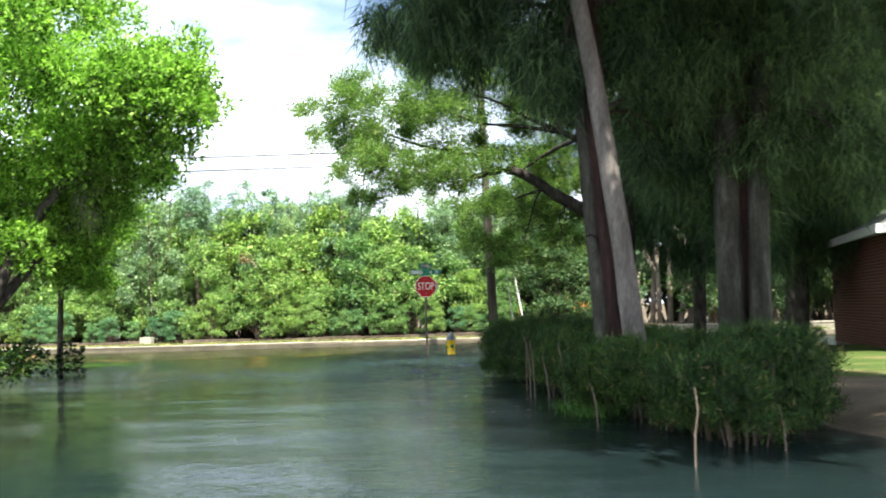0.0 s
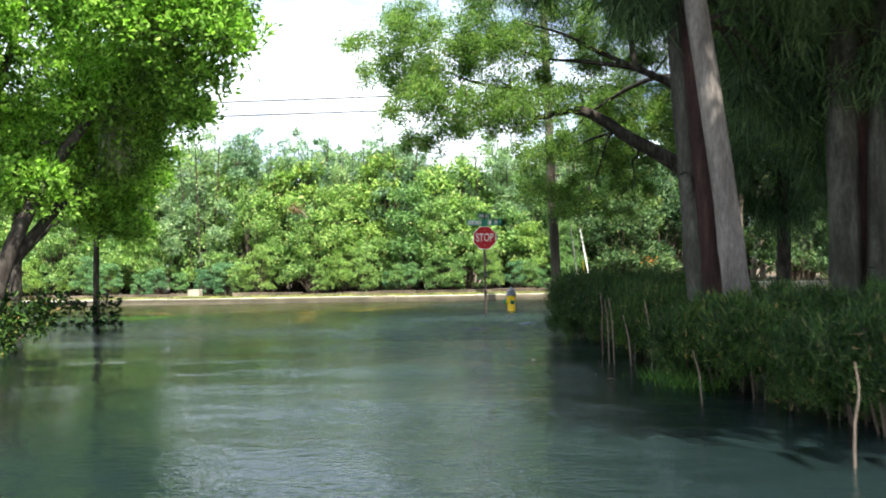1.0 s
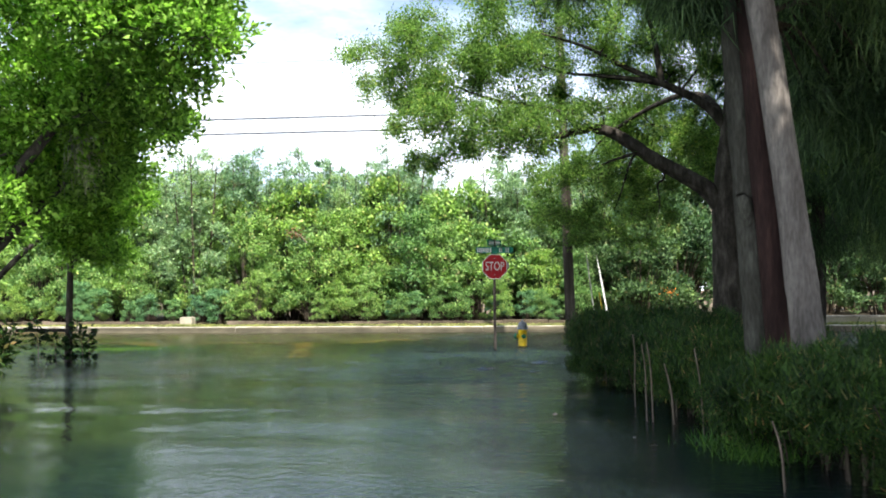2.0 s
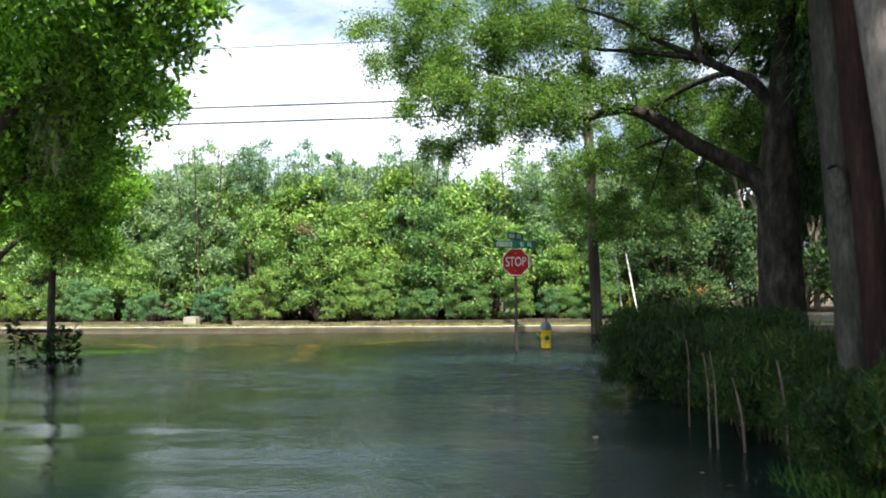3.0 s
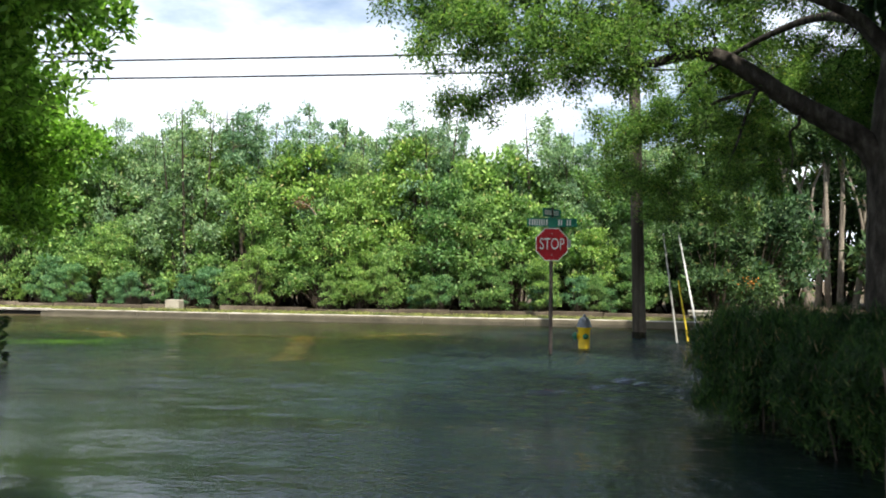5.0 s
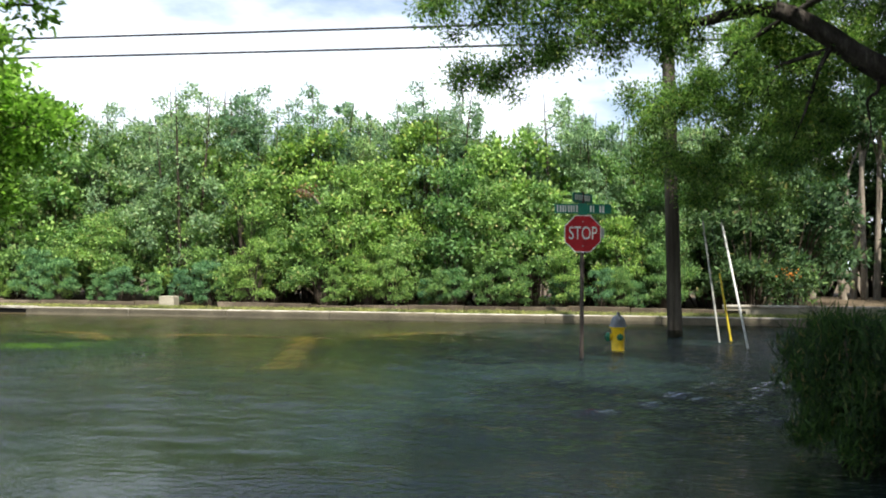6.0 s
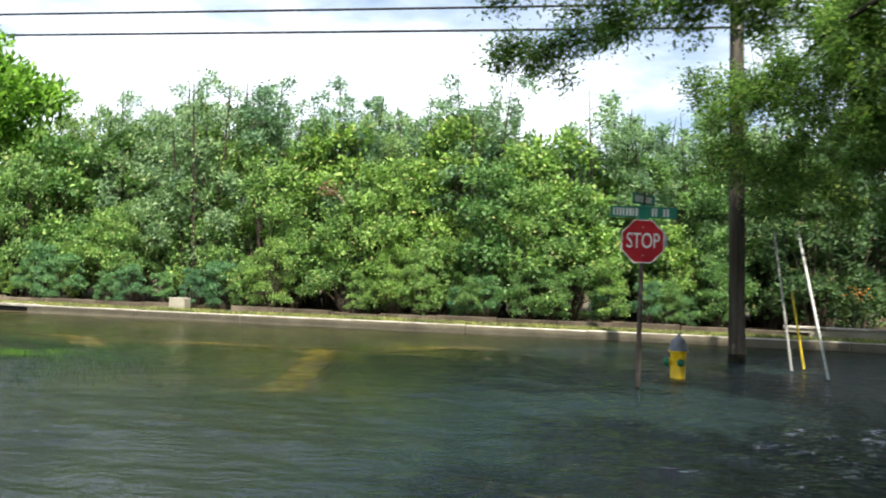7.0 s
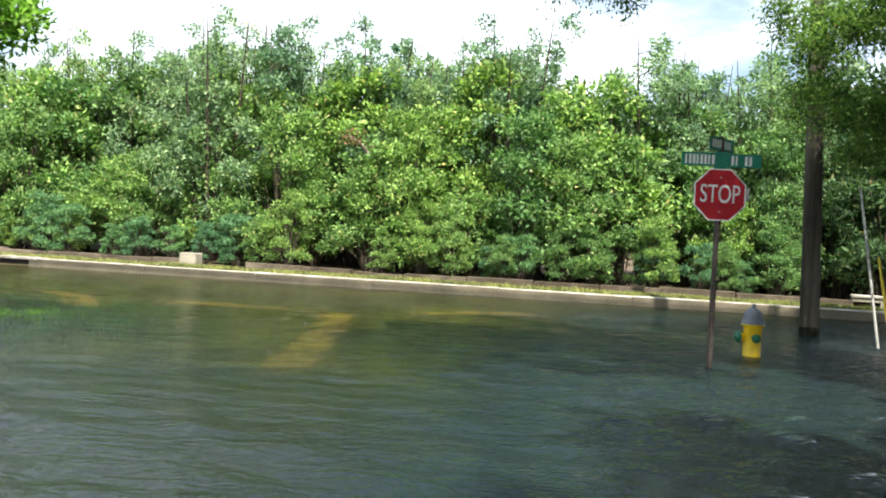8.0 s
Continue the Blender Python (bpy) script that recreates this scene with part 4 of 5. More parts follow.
near_tree("tree", "leafy tree with bright yellow-green foliage on the corner lawn", "tree", (-13.3, 22.0, 0),
          [[(0, 0, -0.2, 0.22), (0.05, 0, 1.2, 0.17), (0.1, 0, 3.0, 0.12), (0.1, 0, 5.6, 0.04)],
           [(0.05, 0, 1.6, 0.09), (1.2, -0.1, 2.6, 0.07), (2.8, -0.3, 3.5, 0.035), (4.2, -0.5, 4.2, 0.012)]],
          lumps, 4200, M_LEAF_LIGHT, M_BARK_DARK, 71, per=10, leafL=0.11, leafW=0.055)

# spreading oak over the corner
rg = np.random.default_rng(9)
lumps = (scatter_lumps(rg, (-1.4, 0.3, 6.9), (3.2, 2.6, 0.9), 52, 0.44) + scatter_lumps(rg, (-5.9, 0.4, 6.5), (2.7, 2.2, 1.2), 84, 0.38)
         + scatter_lumps(rg, (-6.0, -0.2, 5.05), (1.9, 2.3, 0.55), 34, 0.30) + scatter_lumps(rg, (-4.3, -0.6, 4.75), (1.5, 1.8, 0.5), 24, 0.28)
         + scatter_lumps(rg, (-3.95, 4.7, 3.7), (0.6, 1.2, 0.9), 16, 0.24) + scatter_lumps(rg, (-2.9, 5.6, 3.3), (0.9, 1.2, 0.8), 20, 0.25) + scatter_lumps(rg, (-1.5, 6.6, 3.5), (1.0, 1.0, 1.0), 20, 0.27) + scatter_lumps(rg, (-3.4, 5.0, 4.6), (1.3, 1.3, 0.4), 16, 0.28) + scatter_lumps(rg, (0.4, 5.7, 6.3), (2.8, 1.3, 1.7), 66, 0.40) + scatter_lumps(rg, (-1.0, 5.2, 5.2), (2.6, 0.8, 1.5), 60, 0.34) + scatter_lumps(rg, (-2.0, 5.2, 4.8), (1.6, 1.2, 0.9), 24, 0.32)
         + scatter_lumps(rg, (2.2, 1.0, 5.6), (1.8, 2.2, 1.6), 30, 0.42) + scatter_lumps(rg, (0.9, 3.4, 5.0), (2.0, 1.6, 1.2), 52, 0.36)
         + scatter_lumps(rg, (-2.4, 0.6, 8.1), (4.2, 2.4, 0.7), 44, 0.42) + scatter_lumps(rg, (2.4, 5.2, 4.6), (1.8, 1.6, 1.2), 36, 0.36)
         + scatter_lumps(rg, (-3.3, 0.3, 5.6), (1.5, 0.8, 0.4), 14, 0.26) + scatter_lumps(rg, (-2.2, 0.3, 3.75), (0.9, 0.5, 0.4), 10, 0.22)
         + scatter_lumps(rg, (-6.6, 2.8, 4.75), (1.0, 0.8, 0.4), 12, 0.26))


def sunlit(masses, gap):
    """The masses that leave a gap in the crown, through which the sun reaches the guy wires."""
    p = np.array(masses)[:, :3] - np.array((-2.5, 5.6, 1.0))
    d = np.array(TO_SUN)
    off = np.linalg.norm(p - np.outer(p @ d, d), axis=1)
    return [e for e, o in zip(masses, off) if o > gap]


near_tree("tree", "old oak with long arching limbs reaching out over the flooded corner", "tree", (4.85, 20.4, 0),
          [[(0.05, 0, -0.2, 0.60), (0, 0, 0.6, 0.45), (-0.02, 0, 2.0, 0.40), (-0.02, 0, 3.3, 0.38), (0.05, 0, 4.6, 0.30), (0.12, 0, 5.6, 0.22), (0.35, 0.1, 8.0, 0.10)],
           [(-0.05, 0, 2.9, 0.26), (-0.4, 0, 3.47, 0.20), (-0.9, 0, 3.82, 0.165), (-1.55, 0, 4.2, 0.15), (-2.07, 0, 4.58, 0.135), (-2.55, 0, 4.87, 0.12), (-2.95, 0, 4.94, 0.105), (-3.35, 0.05, 4.88, 0.085), (-3.75, 0.1, 4.8, 0.065), (-4.1, 0.2, 4.9, 0.03), (-4.6, 0.3, 4.85, 0.012)],
           [(-3.2, 0.0, 4.92, 0.07), (-3.55, 0.1, 5.32, 0.055), (-4.1, 0.2, 5.48, 0.045), (-5.15, 0.3, 5.73, 0.034), (-5.9, 0.4, 6.05, 0.025), (-6.6, 0.5, 6.5, 0.017), (-6.9, 0.5, 7.1, 0.008)],
           [(0.05, 0, 4.7, 0.13), (-0.5, 0, 5.38, 0.10), (-1.25, 0, 5.8, 0.085), (-1.47, 0, 5.9, 0.08), (-2.05, 0, 6.0, 0.06), (-2.8, 0.1, 6.13, 0.042), (-3.55, 0.2, 6.25, 0.03), (-4.6, 0.3, 6.7, 0.014)],
           [(-1.42, 0, 5.88, 0.07), (-2.3, -0.1, 6.3, 0.055), (-3.05, -0.2, 6.7, 0.035), (-4.2, -0.2, 7.1, 0.015)],
           [(-1.42, 0, 5.86, 0.085), (-1.5, -0.1, 6.35, 0.065), (-1.6, -0.2, 6.9, 0.05), (-1.9, -0.3, 7.9, 0.02)],
           [(-1.85, 0, 4.4, 0.045), (-2.3, 0.3, 4.33, 0.034), (-2.7, 0.6, 4.2, 0.022), (-3.0, 0.8, 3.8, 0.010)],
           [(-1.98, 0, 4.42, 0.036), (-2.15, 0, 4.1, 0.028), (-2.3, 0.05, 3.6, 0.018), (-2.45, 0.1, 3.2, 0.007)],
           [(-1.4, 0, 4.05, 0.034), (-1.42, 0, 3.8, 0.024), (-1.55, 0, 3.68, 0.020), (-1.5, 0, 3.3, 0.013), (-1.58, 0, 2.9, 0.006)],
           [(0.05, 0.2, 4.8, 0.12), (-0.3, 1.8, 5.9, 0.09), (-1.0, 3.6, 6.2, 0.065), (-2.4, 5.0, 5.6, 0.04), (-3.3, 5.4, 4.6, 0.015)],
           [(0.2, 0, 4.6, 0.16), (0.9, 0.6, 6.0, 0.10), (1.8, 1.0, 7.6, 0.05)]],
          sunlit(lumps, 0.75), 27000, M_LEAF_OAK, M_BARK_DARK, 91, per=14, leafL=0.062, leafW=0.027, droop=0.45, twigs=4, shell=0.75, top=0.4, spread=0.17, high=sunlit(scatter_lumps(rg, (2.4, -0.6, 8.8), (3.8, 4.0, 1.5), 60, 0.9), 1.3))


def casuarina(at, stems, masses, n, seed, label, shade=()):
    """A tall she-oak: bare grey stems, and drooping bundles of needles high up. shade: unseen masses above the crown,
    added to block the sun.
    """
    rg = np.random.default_rng(seed)
    t = thing("tree", label, "tree", "she-oaks behind the hedge", m=pose(*at))
    boughs = Tubes()
    for pts, mat, lab in stems:
        s = Tubes()
        s.add(pts, 26, 16, 0.06, rg)
        put("stem", s.mesh("stem", mat), t, lab)
    top = np.vstack([curve_pts(p, 20)[8:] for p, _, _ in stems])
    for x, y, z, rx, ry, rz in masses:
        d = np.linalg.norm(top[:, :3] - (x, y, z + 0.5), axis=1)
        q = top[d.argmin()]
        boughs.add([(*q[:3], 0.04), (*((q[:3] + (x, y, z + 0.5)) / 2 + (0, 0, 0.25)), 0.025), (x, y, z, 0.008)], 7, 6)
    put("branchwork", boughs.mesh("branchwork", M_BARK_DARK), t)
    pos, out, _ = in_lumps(rg, masses, n, 0.6)
    per = 18
    p = np.repeat(pos, per, 0) + rg.normal(size=(n * per, 3)) * 0.11
    way = unit(rg.normal(size=(n * per, 3)) * 0.50 + np.repeat(out, per, 0) * 0.2 + np.array([0, 0, -0.95]))
    parts = [blade_cloud(rg, p, way, 0.20 + 0.24 * rg.random(n * per), 0.008, 0.02)]
    # broad coarse blades above the view, added only to cast shade below
    if shade:
        pos, out, _ = in_lumps(rg, shade, 4000, 0.7)
        p = np.repeat(pos, 4, 0) + rg.normal(size=(16000, 3)) * 0.15
        way = unit(rg.normal(size=(16000, 3)) * 0.5 + np.array([0, 0, -0.7]))
        parts.append(blade_cloud(rg, p, way, 0.5 + 0.3 * rg.random(16000), 0.16, 0.02))
    put("crown", raw_mesh("crown", *join_clouds(parts), M_NEEDLE), t, "dark drooping needle foliage")
    return t


rg = np.random.default_rng(12)
m1 = (scatter_lumps(rg, (0.2, 1.7, 6.7), (3.6, 2.8, 1.6), 56, 0.6, 1.3) + scatter_lumps(rg, (-2.7, 0.9, 5.6), (0.9, 1.4, 0.9), 16, 0.38, 1.4)
      + scatter_lumps(rg, (1.2, 3.4, 4.2), (1.1, 1.2, 1.0), 16, 0.5, 1.4) + scatter_lumps(rg, (-1.0, 0.9, 4.7), (0.5, 0.7, 0.6), 9, 0.32, 1.7))
casuarina((3.64, 8.7, 0), [
    ([(0.11, -0.07, -0.1, 0.21), (0.03, -0.04, 0.8, 0.158), (-0.07, 0.04, 2.0, 0.142), (-0.29, 0.03, 3.8, 0.130), (-0.52, 0.03, 5.4, 0.118), (-1.1, 0.0, 9.0, 0.085)], M_BARK_GREY, "smooth grey-pink stem leaning over"),
    ([(-0.22, 0.58, -0.1, 0.18), (-0.31, 0.58, 1.1, 0.140), (-0.36, 0.58, 1.9, 0.134), (-0.50, 0.58, 4.2, 0.12), (-0.75, 0.55, 8.5, 0.08)], M_BARK_MID, "upright grey stem"),
    ([(-0.38, 0.53, 2.05, 0.085), (-0.45, 0.45, 2.27, 0.080), (-0.49, 0.41, 2.36, 0.045)], M_BARK_MID, "stub of a broken bough with pale lichen"),
    ([(-0.01, 0.44, -0.1, 0.23), (-0.12, 0.44, 1.1, 0.17), (-0.21, 0.44, 2.3, 0.165), (-0.38, 0.42, 5.0, 0.14), (-0.6, 0.4, 9.5, 0.08)], M_BARK_RED, "dark red-brown stem with peeling bark")],
    m1, 5200, 121, "tall she-oak with three close grey and red-brown stems", scatter_lumps(rg, (1.2, -1.2, 9.5), (4.6, 5.6, 2.0), 52, 1.0))
m2 = scatter_lumps(rg, (0.4, 0.0, 6.2), (3.0, 2.6, 2.2), 46, 0.58, 1.3) + scatter_lumps(rg, (0.6, 0.6, 3.6), (2.0, 1.3, 1.1), 20, 0.42, 1.5)
casuarina((5.75, 11.2, 0.15), [
    ([(-0.20, 0, -0.2, 0.32), (-0.20, 0, 1.0, 0.22), (-0.19, 0, 4.0, 0.20), (0, 0, 9.5, 0.13)], M_BARK_MID, "thick grey stem"),
    ([(0.26, -0.2, -0.2, 0.26), (0.20, -0.2, 1.0, 0.18), (0.34, -0.1, 4.0, 0.16), (0.8, 0, 9.0, 0.10)], M_BARK_MID, "grey stem"),
    ([(0.05, 0.1, -0.2, 0.26), (0.08, 0.1, 1.5, 0.20), (0.15, 0.1, 6.0, 0.15)], M_BARK_RED, "dark red-brown stem")],
    m2, 3600, 131, "tall she-oak with thick grey twin stems", scatter_lumps(rg, (0.8, -2.4, 9.5), (4.4, 4.8, 2.0), 46, 1.0))
# the she-oak at (7.3, 2.3) is out of view, added to shade the hedge
for (x, y), low, seed, lab in (((9.3, 20.5), 1.7, 141, "dark she-oak standing in the shade of the lawn"), ((7.6, 25.0), 1.9, 151, "dark she-oak standing in the shade of the lawn"),
                               ((10.2, 15.8), 3.0, 161, "she-oak close to the brick house"), ((7.2, 17.2), 2.4, 171, "dark she-oak standing behind the hedge"),
                               ((7.3, 2.3), 4.4, 191, "unseen tall she-oak added to shade the near end of the hedge"), ((11.0, 27.5), 1.3, 181, "dark she-oak standing in the shade of the lawn")):
    mass = scatter_lumps(rg, (0, 0, low + 2.6), (2.1, 2.1, 2.6), 48, 0.66, 1.3)
    casuarina((x, y, 0.2), [([(0, 0, -0.2, 0.2), (0.1, 0, 3, 0.16), (0, 0, 9, 0.07)], M_BARK_DARK, "dark stem")], mass, 2300, seed, lab,
              scatter_lumps(rg, (0, 0, 8.6), (3.2, 3.2, 2.0), 34, 0.9))


def hedge_shrub(proto, x, y, s, turn):
    h = thing("hedge_shrub", "unkempt dark green hedge shrub with thin bare stems at the water", "hedge", "hedge along the street", m=pose(x, y, 0, 0, 0, turn) @ Matrix.Diagonal((min(s, 1.0), min(s, 1.0), s, 1)))
    for me in proto[0]:
        put("stem", me, h)
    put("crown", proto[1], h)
    return h


def hedge_proto(seed, foot):
    rg = np.random.default_rng(seed)
    stems = []
    for k in range(9):
        a, r = rg.random() * 6.28, 0.12 + 0.3 * rg.random()
        bx, by = r * math.cos(a), r * math.sin(a)
        one = Tubes()
        stems.append(one)
        one.add([(bx * 0.6, by * 0.6, -0.3, 0.012), (bx + rg.normal() * 0.04, by + rg.normal() * 0.04, 0.3, 0.010), (bx * 1.4 + rg.normal() * 0.05, by * 1.4, 0.8, 0.006)], 6, 5, 0.1, rg)
    lumps = [(rg.uniform(-0.40, 0.40), rg.uniform(-0.40, 0.40), rg.uniform(0.46, 0.70), 0.26, 0.26, 0.20) for _ in range(20)]
    lumps += [(rg.uniform(-0.42, 0.42), rg.uniform(-0.42, 0.42), rg.uniform(foot, foot + 0.25), 0.17, 0.17, 0.14) for _ in range(11)]
    lumps += [(rg.uniform(-0.35, 0.35), rg.uniform(-0.35, 0.35), rg.uniform(0.80, 0.88), 0.12, 0.12, 0.08) for _ in range(6)]
    pos, out, _ = in_lumps(rg, lumps, 1250, 0.5)
    pos = pos[pos[:, 2] > foot - 0.09 + 0.12 * rg.random(len(pos))]
    per = 22
    n = len(pos) * per
    way = unit(rg.normal(size=(n, 3)) * 0.50 + np.array([0, 0, 0.85]))
    base = np.repeat(pos, per, 0) + rg.normal(size=(n, 3)) * 0.05
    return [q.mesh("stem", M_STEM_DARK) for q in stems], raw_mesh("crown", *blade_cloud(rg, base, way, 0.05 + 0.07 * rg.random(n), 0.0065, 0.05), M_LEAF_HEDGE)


hedge_protos = [hedge_proto(s, foot) for s, foot in ((201, 0.22), (202, 0.12), (203, 0.26), (204, 0.16))]
end_protos = [hedge_proto(s, 0.12) for s in (205, 206)]
rg = np.random.default_rng(31)
line = curve_pts([(2.36, 14.5, 0, 0), (2.66, 12.8, 0, 0), (2.98, 10.6, 0, 0), (3.08, 9.1, 0, 0), (3.48, 7.4, 0, 0), (3.85, 5.8, 0, 0), (4.2, 4.9, 0, 0)], 16)
for i, (x, y, _, _) in enumerate(line):
    for off in (0.0, 0.75)[:1 if y < 5.5 or abs(y - 8.9) < 0.6 else 2]:
        hedge_shrub(hedge_protos[int(rg.integers(4))], x + off + rg.normal() * 0.08, y + rg.normal() * 0.1, 0.78 + 0.34 * rg.random() - 0.10 * (abs(y - 8.9) < 0.7), rg.uniform(0, 360))


for x, y in ((1.95, 15.15), (2.5, 15.2), (3.1, 15.1), (2.04, 14.65), (2.5, 14.05), (3.4, 14.3), (4.5, 5.3), (4.9, 6.0)):
    hedge_shrub(end_protos[int(rg.integers(2))], x, y, 1.13 + 0.06 * rg.random(), rg.uniform(0, 360))


def stake(x, y, h, lean, r=0.009):
    s = Tubes()
    s.add([(0, 0, -0.3, r), (lean * 0.2, 0.01, h * 0.35, r * 0.95), (lean * 0.75 + 0.02, 0.0, h * 0.7, r * 0.85), (lean, 0.02, h, r * 0.6)], 9, 7, 0.12, np.random.default_rng(int(x * 100)))
    thing("dead_sapling", "bare pale dead sapling standing in the water by the hedge", "sapling", "dead saplings by the hedge", m=pose(x, y, 0), data=s.mesh("dead_sapling", M_TWIG))


for x, y, h, ln in ((3.52, 3.65, 0.66, 0.02), (2.54, 9.75, 0.64, -0.10), (2.23, 11.4, 0.88, -0.02), (2.27, 9.95, 0.84, -0.05), (2.33, 9.9, 0.86, -0.06), (2.72, 8.8, 0.86, -0.08), (2.62, 10.4, 0.72, 0.03), (2.95, 6.3, 0.5, -0.08), (4.5, 4.5, 0.42, -0.06)):
    stake(x, y, h, ln, 0.015 if x == 2.54 else 0.009)


def grass_tuft(x, y, n, h, spread, label):
    rg = np.random.default_rng(int(abs(x) * 991 + y * 77))
    b = np.column_stack([rg.normal(size=(n, 2)) * spread, np.zeros(n)])
    way = unit(np.column_stack([rg.normal(size=(n, 2)) * 0.5, np.ones(n)]))
    g0 = float(ground_height(np.array([x]), np.array([y]))[0])
    v, f = leaf_cloud(rg, b, way, (h - g0) * (0.6 + 0.5 * rg.random(n)), 0.012, 0.08)
    tagged(thing("grass_tuft", label, "grass", kind="stuff", m=pose(x, y, g0), data=raw_mesh("grass_tuft", v, f, M_BLADE)))


for x, y in ((2.80, 8.45), (2.92, 8.1), (3.08, 7.7), (3.0, 7.85)):
    grass_tuft(x, y, 150, 0.20, 0.16, "fresh green grass tuft at the foot of the hedge")
rgp = np.random.default_rng(77)
n = 16000
px, py = -10.3 + rgp.normal(size=n) * 0.95, 22.9 + rgp.normal(size=n) * 0.95
pz = ground_height(px, py)
way = unit(np.column_stack([rgp.normal(size=(n, 2)) * 0.6, np.ones(n)]))
v, f = leaf_cloud(rgp, np.column_stack([px, py, pz]), way, np.clip(0.022 - pz, 0.03, 0.14) * (0.7 + 0.5 * rgp.random(n)), 0.012, 0.06)
thing("lawn_grass", "bright green grass lying just under the floodwater", "grass", kind="stuff", data=raw_mesh("lawn_grass", v, f, M_BLADE))


rgv = np.random.default_rng(78)
n = 34000
px, py = rgv.uniform(-26, 14, n), 33.19 + 0.74 * rgv.random(n)
keep = np.sin(px * 1.9) + np.sin(px * 0.7 + 1) + 1.6 * rgv.random(n) > -0.7
px, py = px[keep], py[keep]
n = len(px)
way = unit(np.column_stack([rgv.normal(size=(n, 2)) * 0.7, np.ones(n)]))
v, f = blade_cloud(rgv, np.column_stack([px, py, ground_height(px, py)]), way, 0.06 + 0.08 * rgv.random(n), 0.018, 0.06)
thing("verge_grass", "short uneven grass on the verge between kerb and wall", "grass", kind="stuff", data=raw_mesh("verge_grass", v, f, M_VERGE))


def leafy_stalk(x, y, h, seed):
    rg = np.random.default_rng(seed)
    p = thing("shrub", "dark leafy stalk standing in the water beside the young tree", "shrub", "stalks round the young tree", m=pose(x, y, 0))
    s = Tubes()
    c = s.add([(0, 0, -0.25, 0.012), (rg.normal() * 0.05, 0, h * 0.5, 0.010), (rg.normal() * 0.1, rg.normal() * 0.05, h, 0.005)], 8, 5)
    put("stem", s.mesh("stem", M_TWIG), p)
    k = 70
    q = c[rg.integers(1, 8, k)][:, :3]
    q[:, 2] = np.maximum(q[:, 2], 0.06) + rg.random(k) * 0.06
    way = unit(rg.normal(size=(k, 3)) * (1, 1, 0.35) + (0, 0, 0.15))
    put("foliage", raw_mesh("foliage", *leaf_cloud(rg, q + way * 0.04, way, 0.13 + 0.05 * rg.random(k), 0.075), M_LEAF_HEDGE), p)


for i, (dx, dy, h) in enumerate(((-0.62, -0.1, 0.78), (-0.38, 0.1, 0.62), (0.36, -0.1, 0.74), (0.20, -0.2, 0.5), (0.48, 0.05, 0.66))):
    leafy_stalk(-9.12 + dx, 18.5 + dy, h, 300 + i)


def dark_shrub(x, y, z, s, seed, label):
    rg = np.random.default_rng(seed)
    p = thing("shrub", label, "shrub", m=pose(x, y, z))
    lumps = [(rg.uniform(-0.6, 0.6) * s, rg.uniform(-0.6, 0.6) * s, rg.uniform(0.15, 0.75) * s, 0.3 * s, 0.3 * s, 0.25 * s) for _ in range(16)]
    st = Tubes()
    for l0 in lumps[::2]:
        st.add([(0, 0, -0.15, 0.02), (*l0[:3], 0.006)], 4, 5)
    put("branchwork", st.mesh("branchwork", M_TWIG), p)
    pos, out, _ = in_lumps(rg, lumps, 520, 0.5)
    pos[:, 2] = np.maximum(pos[:, 2], 0.04)
    put("crown", raw_mesh("crown", *sprigs(rg, pos, out, 8, 0.1, 0.11, 0.055), M_LEAF_HEDGE), p)


dark_shrub(-7.95, 12.7, 0.0, 1.25, 411, "dark rounded shrub at the foot of the spreading tree")
dark_shrub(-8.9, 12.2, 0.0, 1.1, 412, "dark rounded shrub at the foot of the spreading tree")


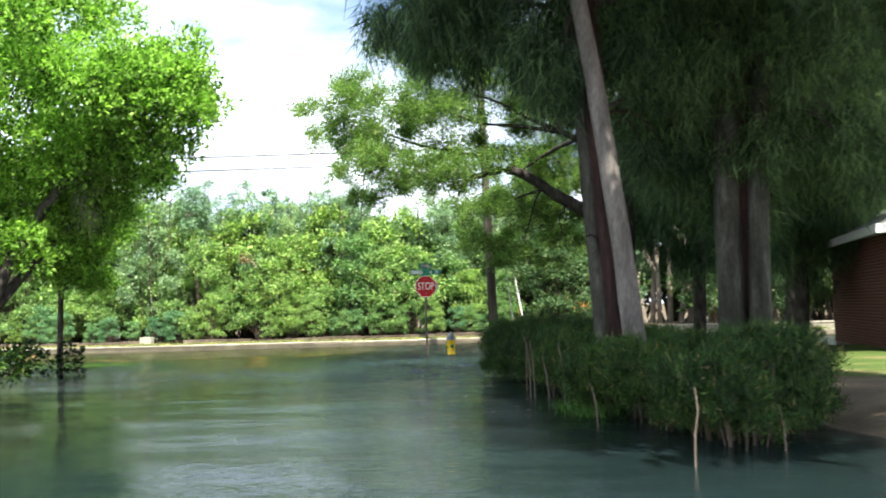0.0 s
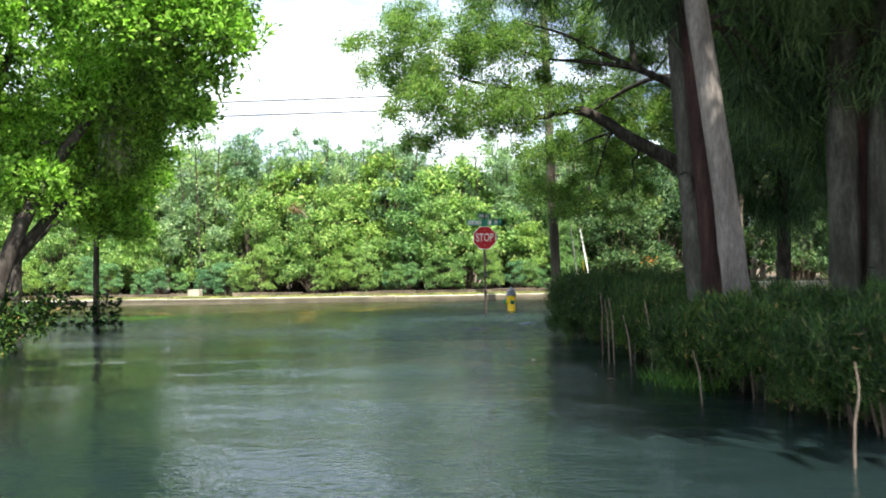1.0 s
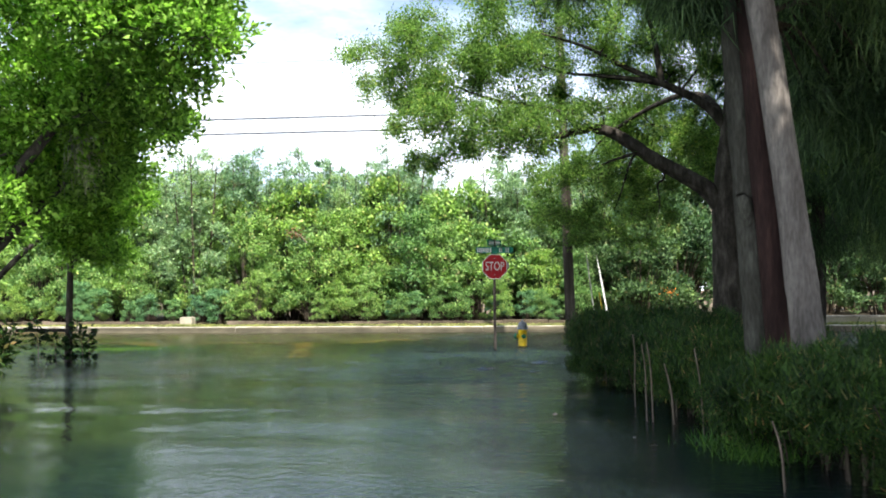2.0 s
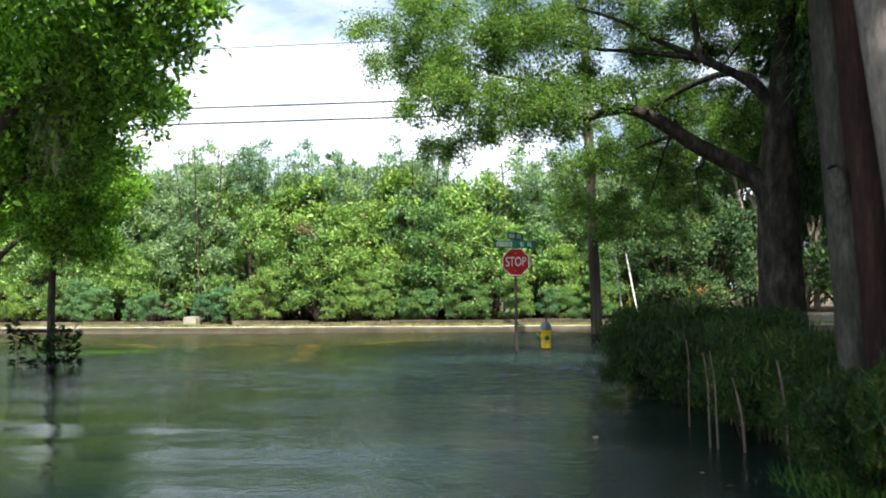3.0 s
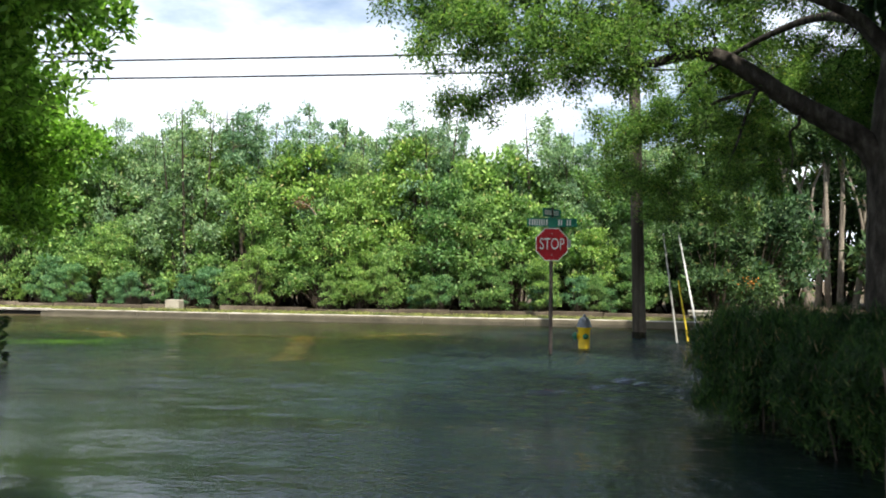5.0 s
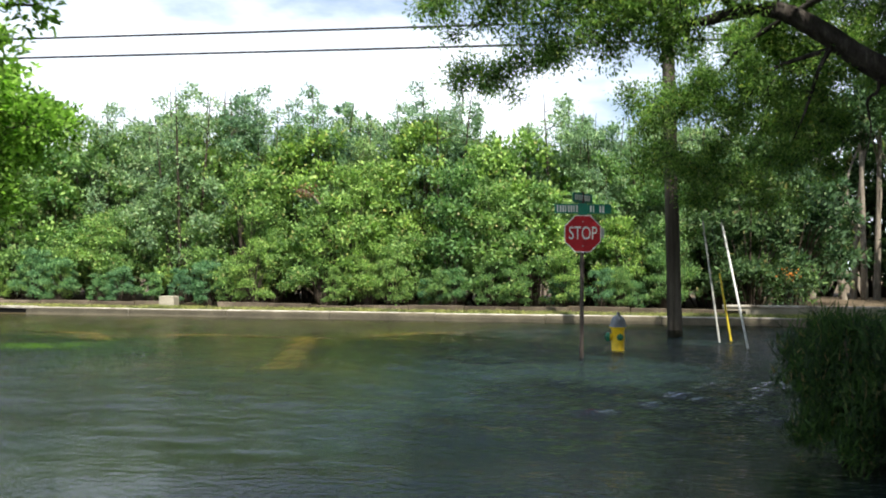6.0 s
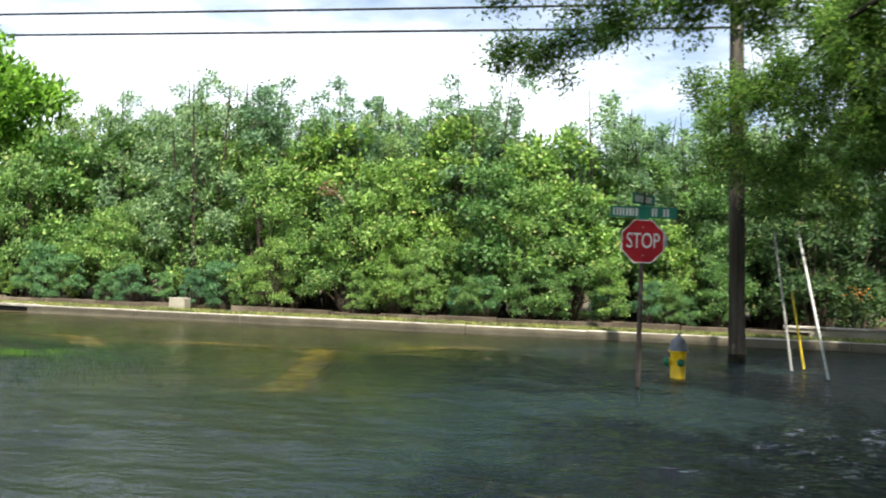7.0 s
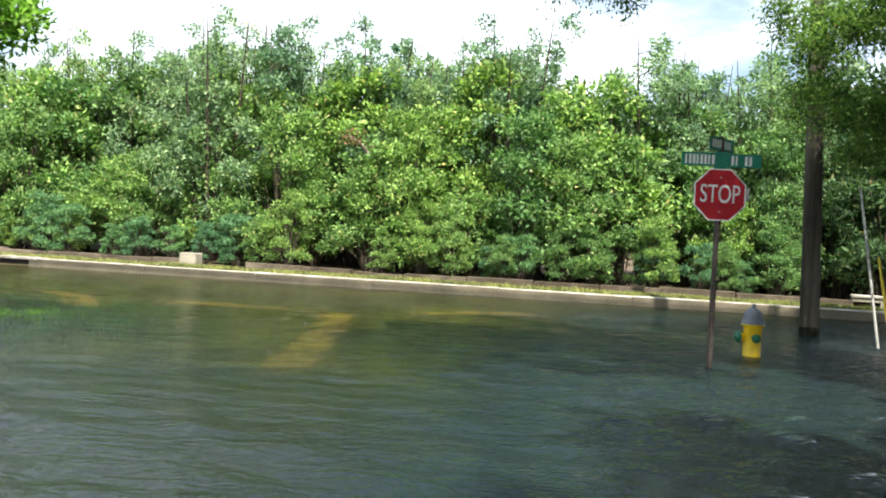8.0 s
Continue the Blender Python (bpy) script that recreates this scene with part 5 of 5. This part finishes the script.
# ---- brick house on the lawn ----
def house():
    h = thing("house", "single-storey red brick house with grey shingle roof behind the trees", "house", m=pose(9.85, 15.2, 0.2, 0, 0, -8))
    body = put("wall", box_mesh("wall", M_MORTAR, 0.012, 11.0, 0.012, 8.0, -0.3, 2.55), h, "red brick wall with pale mortar")
    roof_bm = bmesh.new()
    vs = [roof_bm.verts.new(c) for c in ((-0.6, -0.6, 2.55), (11.6, -0.6, 2.55), (11.6, 8.6, 2.55), (-0.6, 8.6, 2.55), (2.6, 4.0, 4.2), (8.4, 4.0, 4.2))]
    for f in ((0, 1, 5, 4), (1, 2, 5), (2, 3, 4, 5), (3, 0, 4), (3, 2, 1, 0)):
        roof_bm.faces.new([vs[i] for i in f])
    put("roof", bm_mesh("roof", roof_bm, M_ROOF), h, "grey shingled hip roof")
    for c in ((-0.64, 11.64, -0.64, -0.6), (-0.64, -0.6, -0.6, 8.6)):
        put("fascia", box_mesh("fascia", M_FASCIA, *c, 2.42, 2.60), h, "white fascia board")
    brick_x = box_mesh("brick", M_BRICK, 0.005, 0.205, -0.012, 0.05, 0.005, 0.066)
    brick_y = box_mesh("brick", M_BRICK, -0.012, 0.05, 0.005, 0.205, 0.005, 0.066)
    for row in range(34):
        z = 0.0 + row * 0.075
        for k in range(5):
            put("brick", brick_x, body, "", pose(0.105 * (row % 2) + k * 0.215, 0, z))
        for k in range(3):
            put("brick", brick_y, body, "", pose(0, 0.06 + 0.105 * (row % 2) + k * 0.215, z))
    v, f = [], []
    corners = np.array([(a, b, c) for a in (0.005, 0.205) for b in (-0.012, 0.03) for c in (0.005, 0.066)])
    faces = np.array([(0, 1, 3, 2), (4, 6, 7, 5), (0, 4, 5, 1), (2, 3, 7, 6), (0, 2, 6, 4), (1, 5, 7, 3)])
    for row in range(34):
        for k in range(5, 50):
            f.append(faces + 8 * len(v))
            v.append(corners + (0.105 * (row % 2) + k * 0.215, 0, row * 0.075))
    corners_y = np.array([(a, b, c) for b in (0.005, 0.205) for a in (-0.012, 0.03) for c in (0.005, 0.066)])
    for row in range(34):
        for k in range(3, 36):
            f.append(faces + 8 * len(v))
            v.append(corners_y + (0, 0.06 + 0.105 * (row % 2) + k * 0.215, row * 0.075))
    put("brickwork", raw_mesh("brickwork", np.vstack(v), np.vstack(f), M_BRICK), body)["kind"] = "stuff"
    return h


house()


# ---- small things ----
def dead_spray(x, y, z, seed):
    """A snapped branch whose leaves have turned red-brown, caught in the thicket."""
    rg = np.random.default_rng(seed)
    t = thing("dead_branch", "snapped pale branch with withered red-brown leaves, caught in the thicket", "branch", m=pose(x, y, z))
    b = Tubes()
    c = b.add([(0.35, 0.1, -0.25, 0.028), (0.1, 0, 0.05, 0.022), (-0.3, 0.05, 0.2, 0.010)], 8, 6)
    put("stick", b.mesh("stick", M_STEM_PALE), t, "bare pale stick")
    k = 110
    q = c[rg.integers(3, 8, k)][:, :3] + rg.normal(size=(k, 3)) * (0.13, 0.10, 0.09)
    way = unit(rg.normal(size=(k, 3)) + (0, -0.3, -0.4))
    put("withered_leaves", raw_mesh("withered_leaves", *leaf_cloud(rg, q, way, 0.11, 0.05), M_WITHERED), t, "withered red-brown leaves")


def blossoms(x, y, z, seed):
    rg = np.random.default_rng(seed)
    t = thing("flowering_shrub", "small shrub with orange blossoms in the shade beyond the wall", "shrub", m=pose(x, y, z))
    st = Tubes()
    for k in range(7):
        st.add([(0, 0, -1.0, 0.016), (rg.normal() * 0.12, rg.normal() * 0.1, -0.4, 0.011), (rg.normal() * 0.3, rg.normal() * 0.2, 0.15, 0.004)], 6, 5)
    put("branchwork", st.mesh("branchwork", M_STEM_DARK), t)
    k = 900
    q = rg.normal(size=(k, 3)) * (0.32, 0.26, 0.36) + (0, 0, -0.3)
    put("crown", raw_mesh("crown", *leaf_cloud(rg, q, unit(rg.normal(size=(k, 3)) + (0, -0.3, 0.2)), 0.11, 0.055), M_LEAF_SHADE), t)
    k = 40
    q = rg.normal(size=(k, 3)) * (0.13, 0.06, 0.09) + (0.02, -0.28, 0.02)
    put("blossom", raw_mesh("blossom", *leaf_cloud(rg, q, unit(rg.normal(size=(k, 3)) + (0, -0.6, 0.2)), 0.06, 0.05), M_BLOSSOM), t, "orange blossoms")


def floating_leaf(x, y, turn):
    rg = np.random.default_rng(int(100 * x))
    v, f = leaf_cloud(rg, np.array([[0.0, 0, 0]]), np.array([[1.0, 0, 0.04]]), 0.09, 0.045, 0.05)
    thing("fallen_leaf", "pale dry leaf floating on the floodwater beside the hedge", "leaf", "floating leaves", m=pose(x, y, 0.012, 0, 0, turn), data=raw_mesh("fallen_leaf", v, f, M_STEM_PALE))


dead_spray(-8.85, 34.55, 3.55, 901)
blossoms(4.86, 35.2, 1.32, 902)
for x, y, turn in ((2.16, 8.25, 20), (2.05, 8.7, 75), (1.3, 10.4, 140)):
    floating_leaf(x, y, turn)
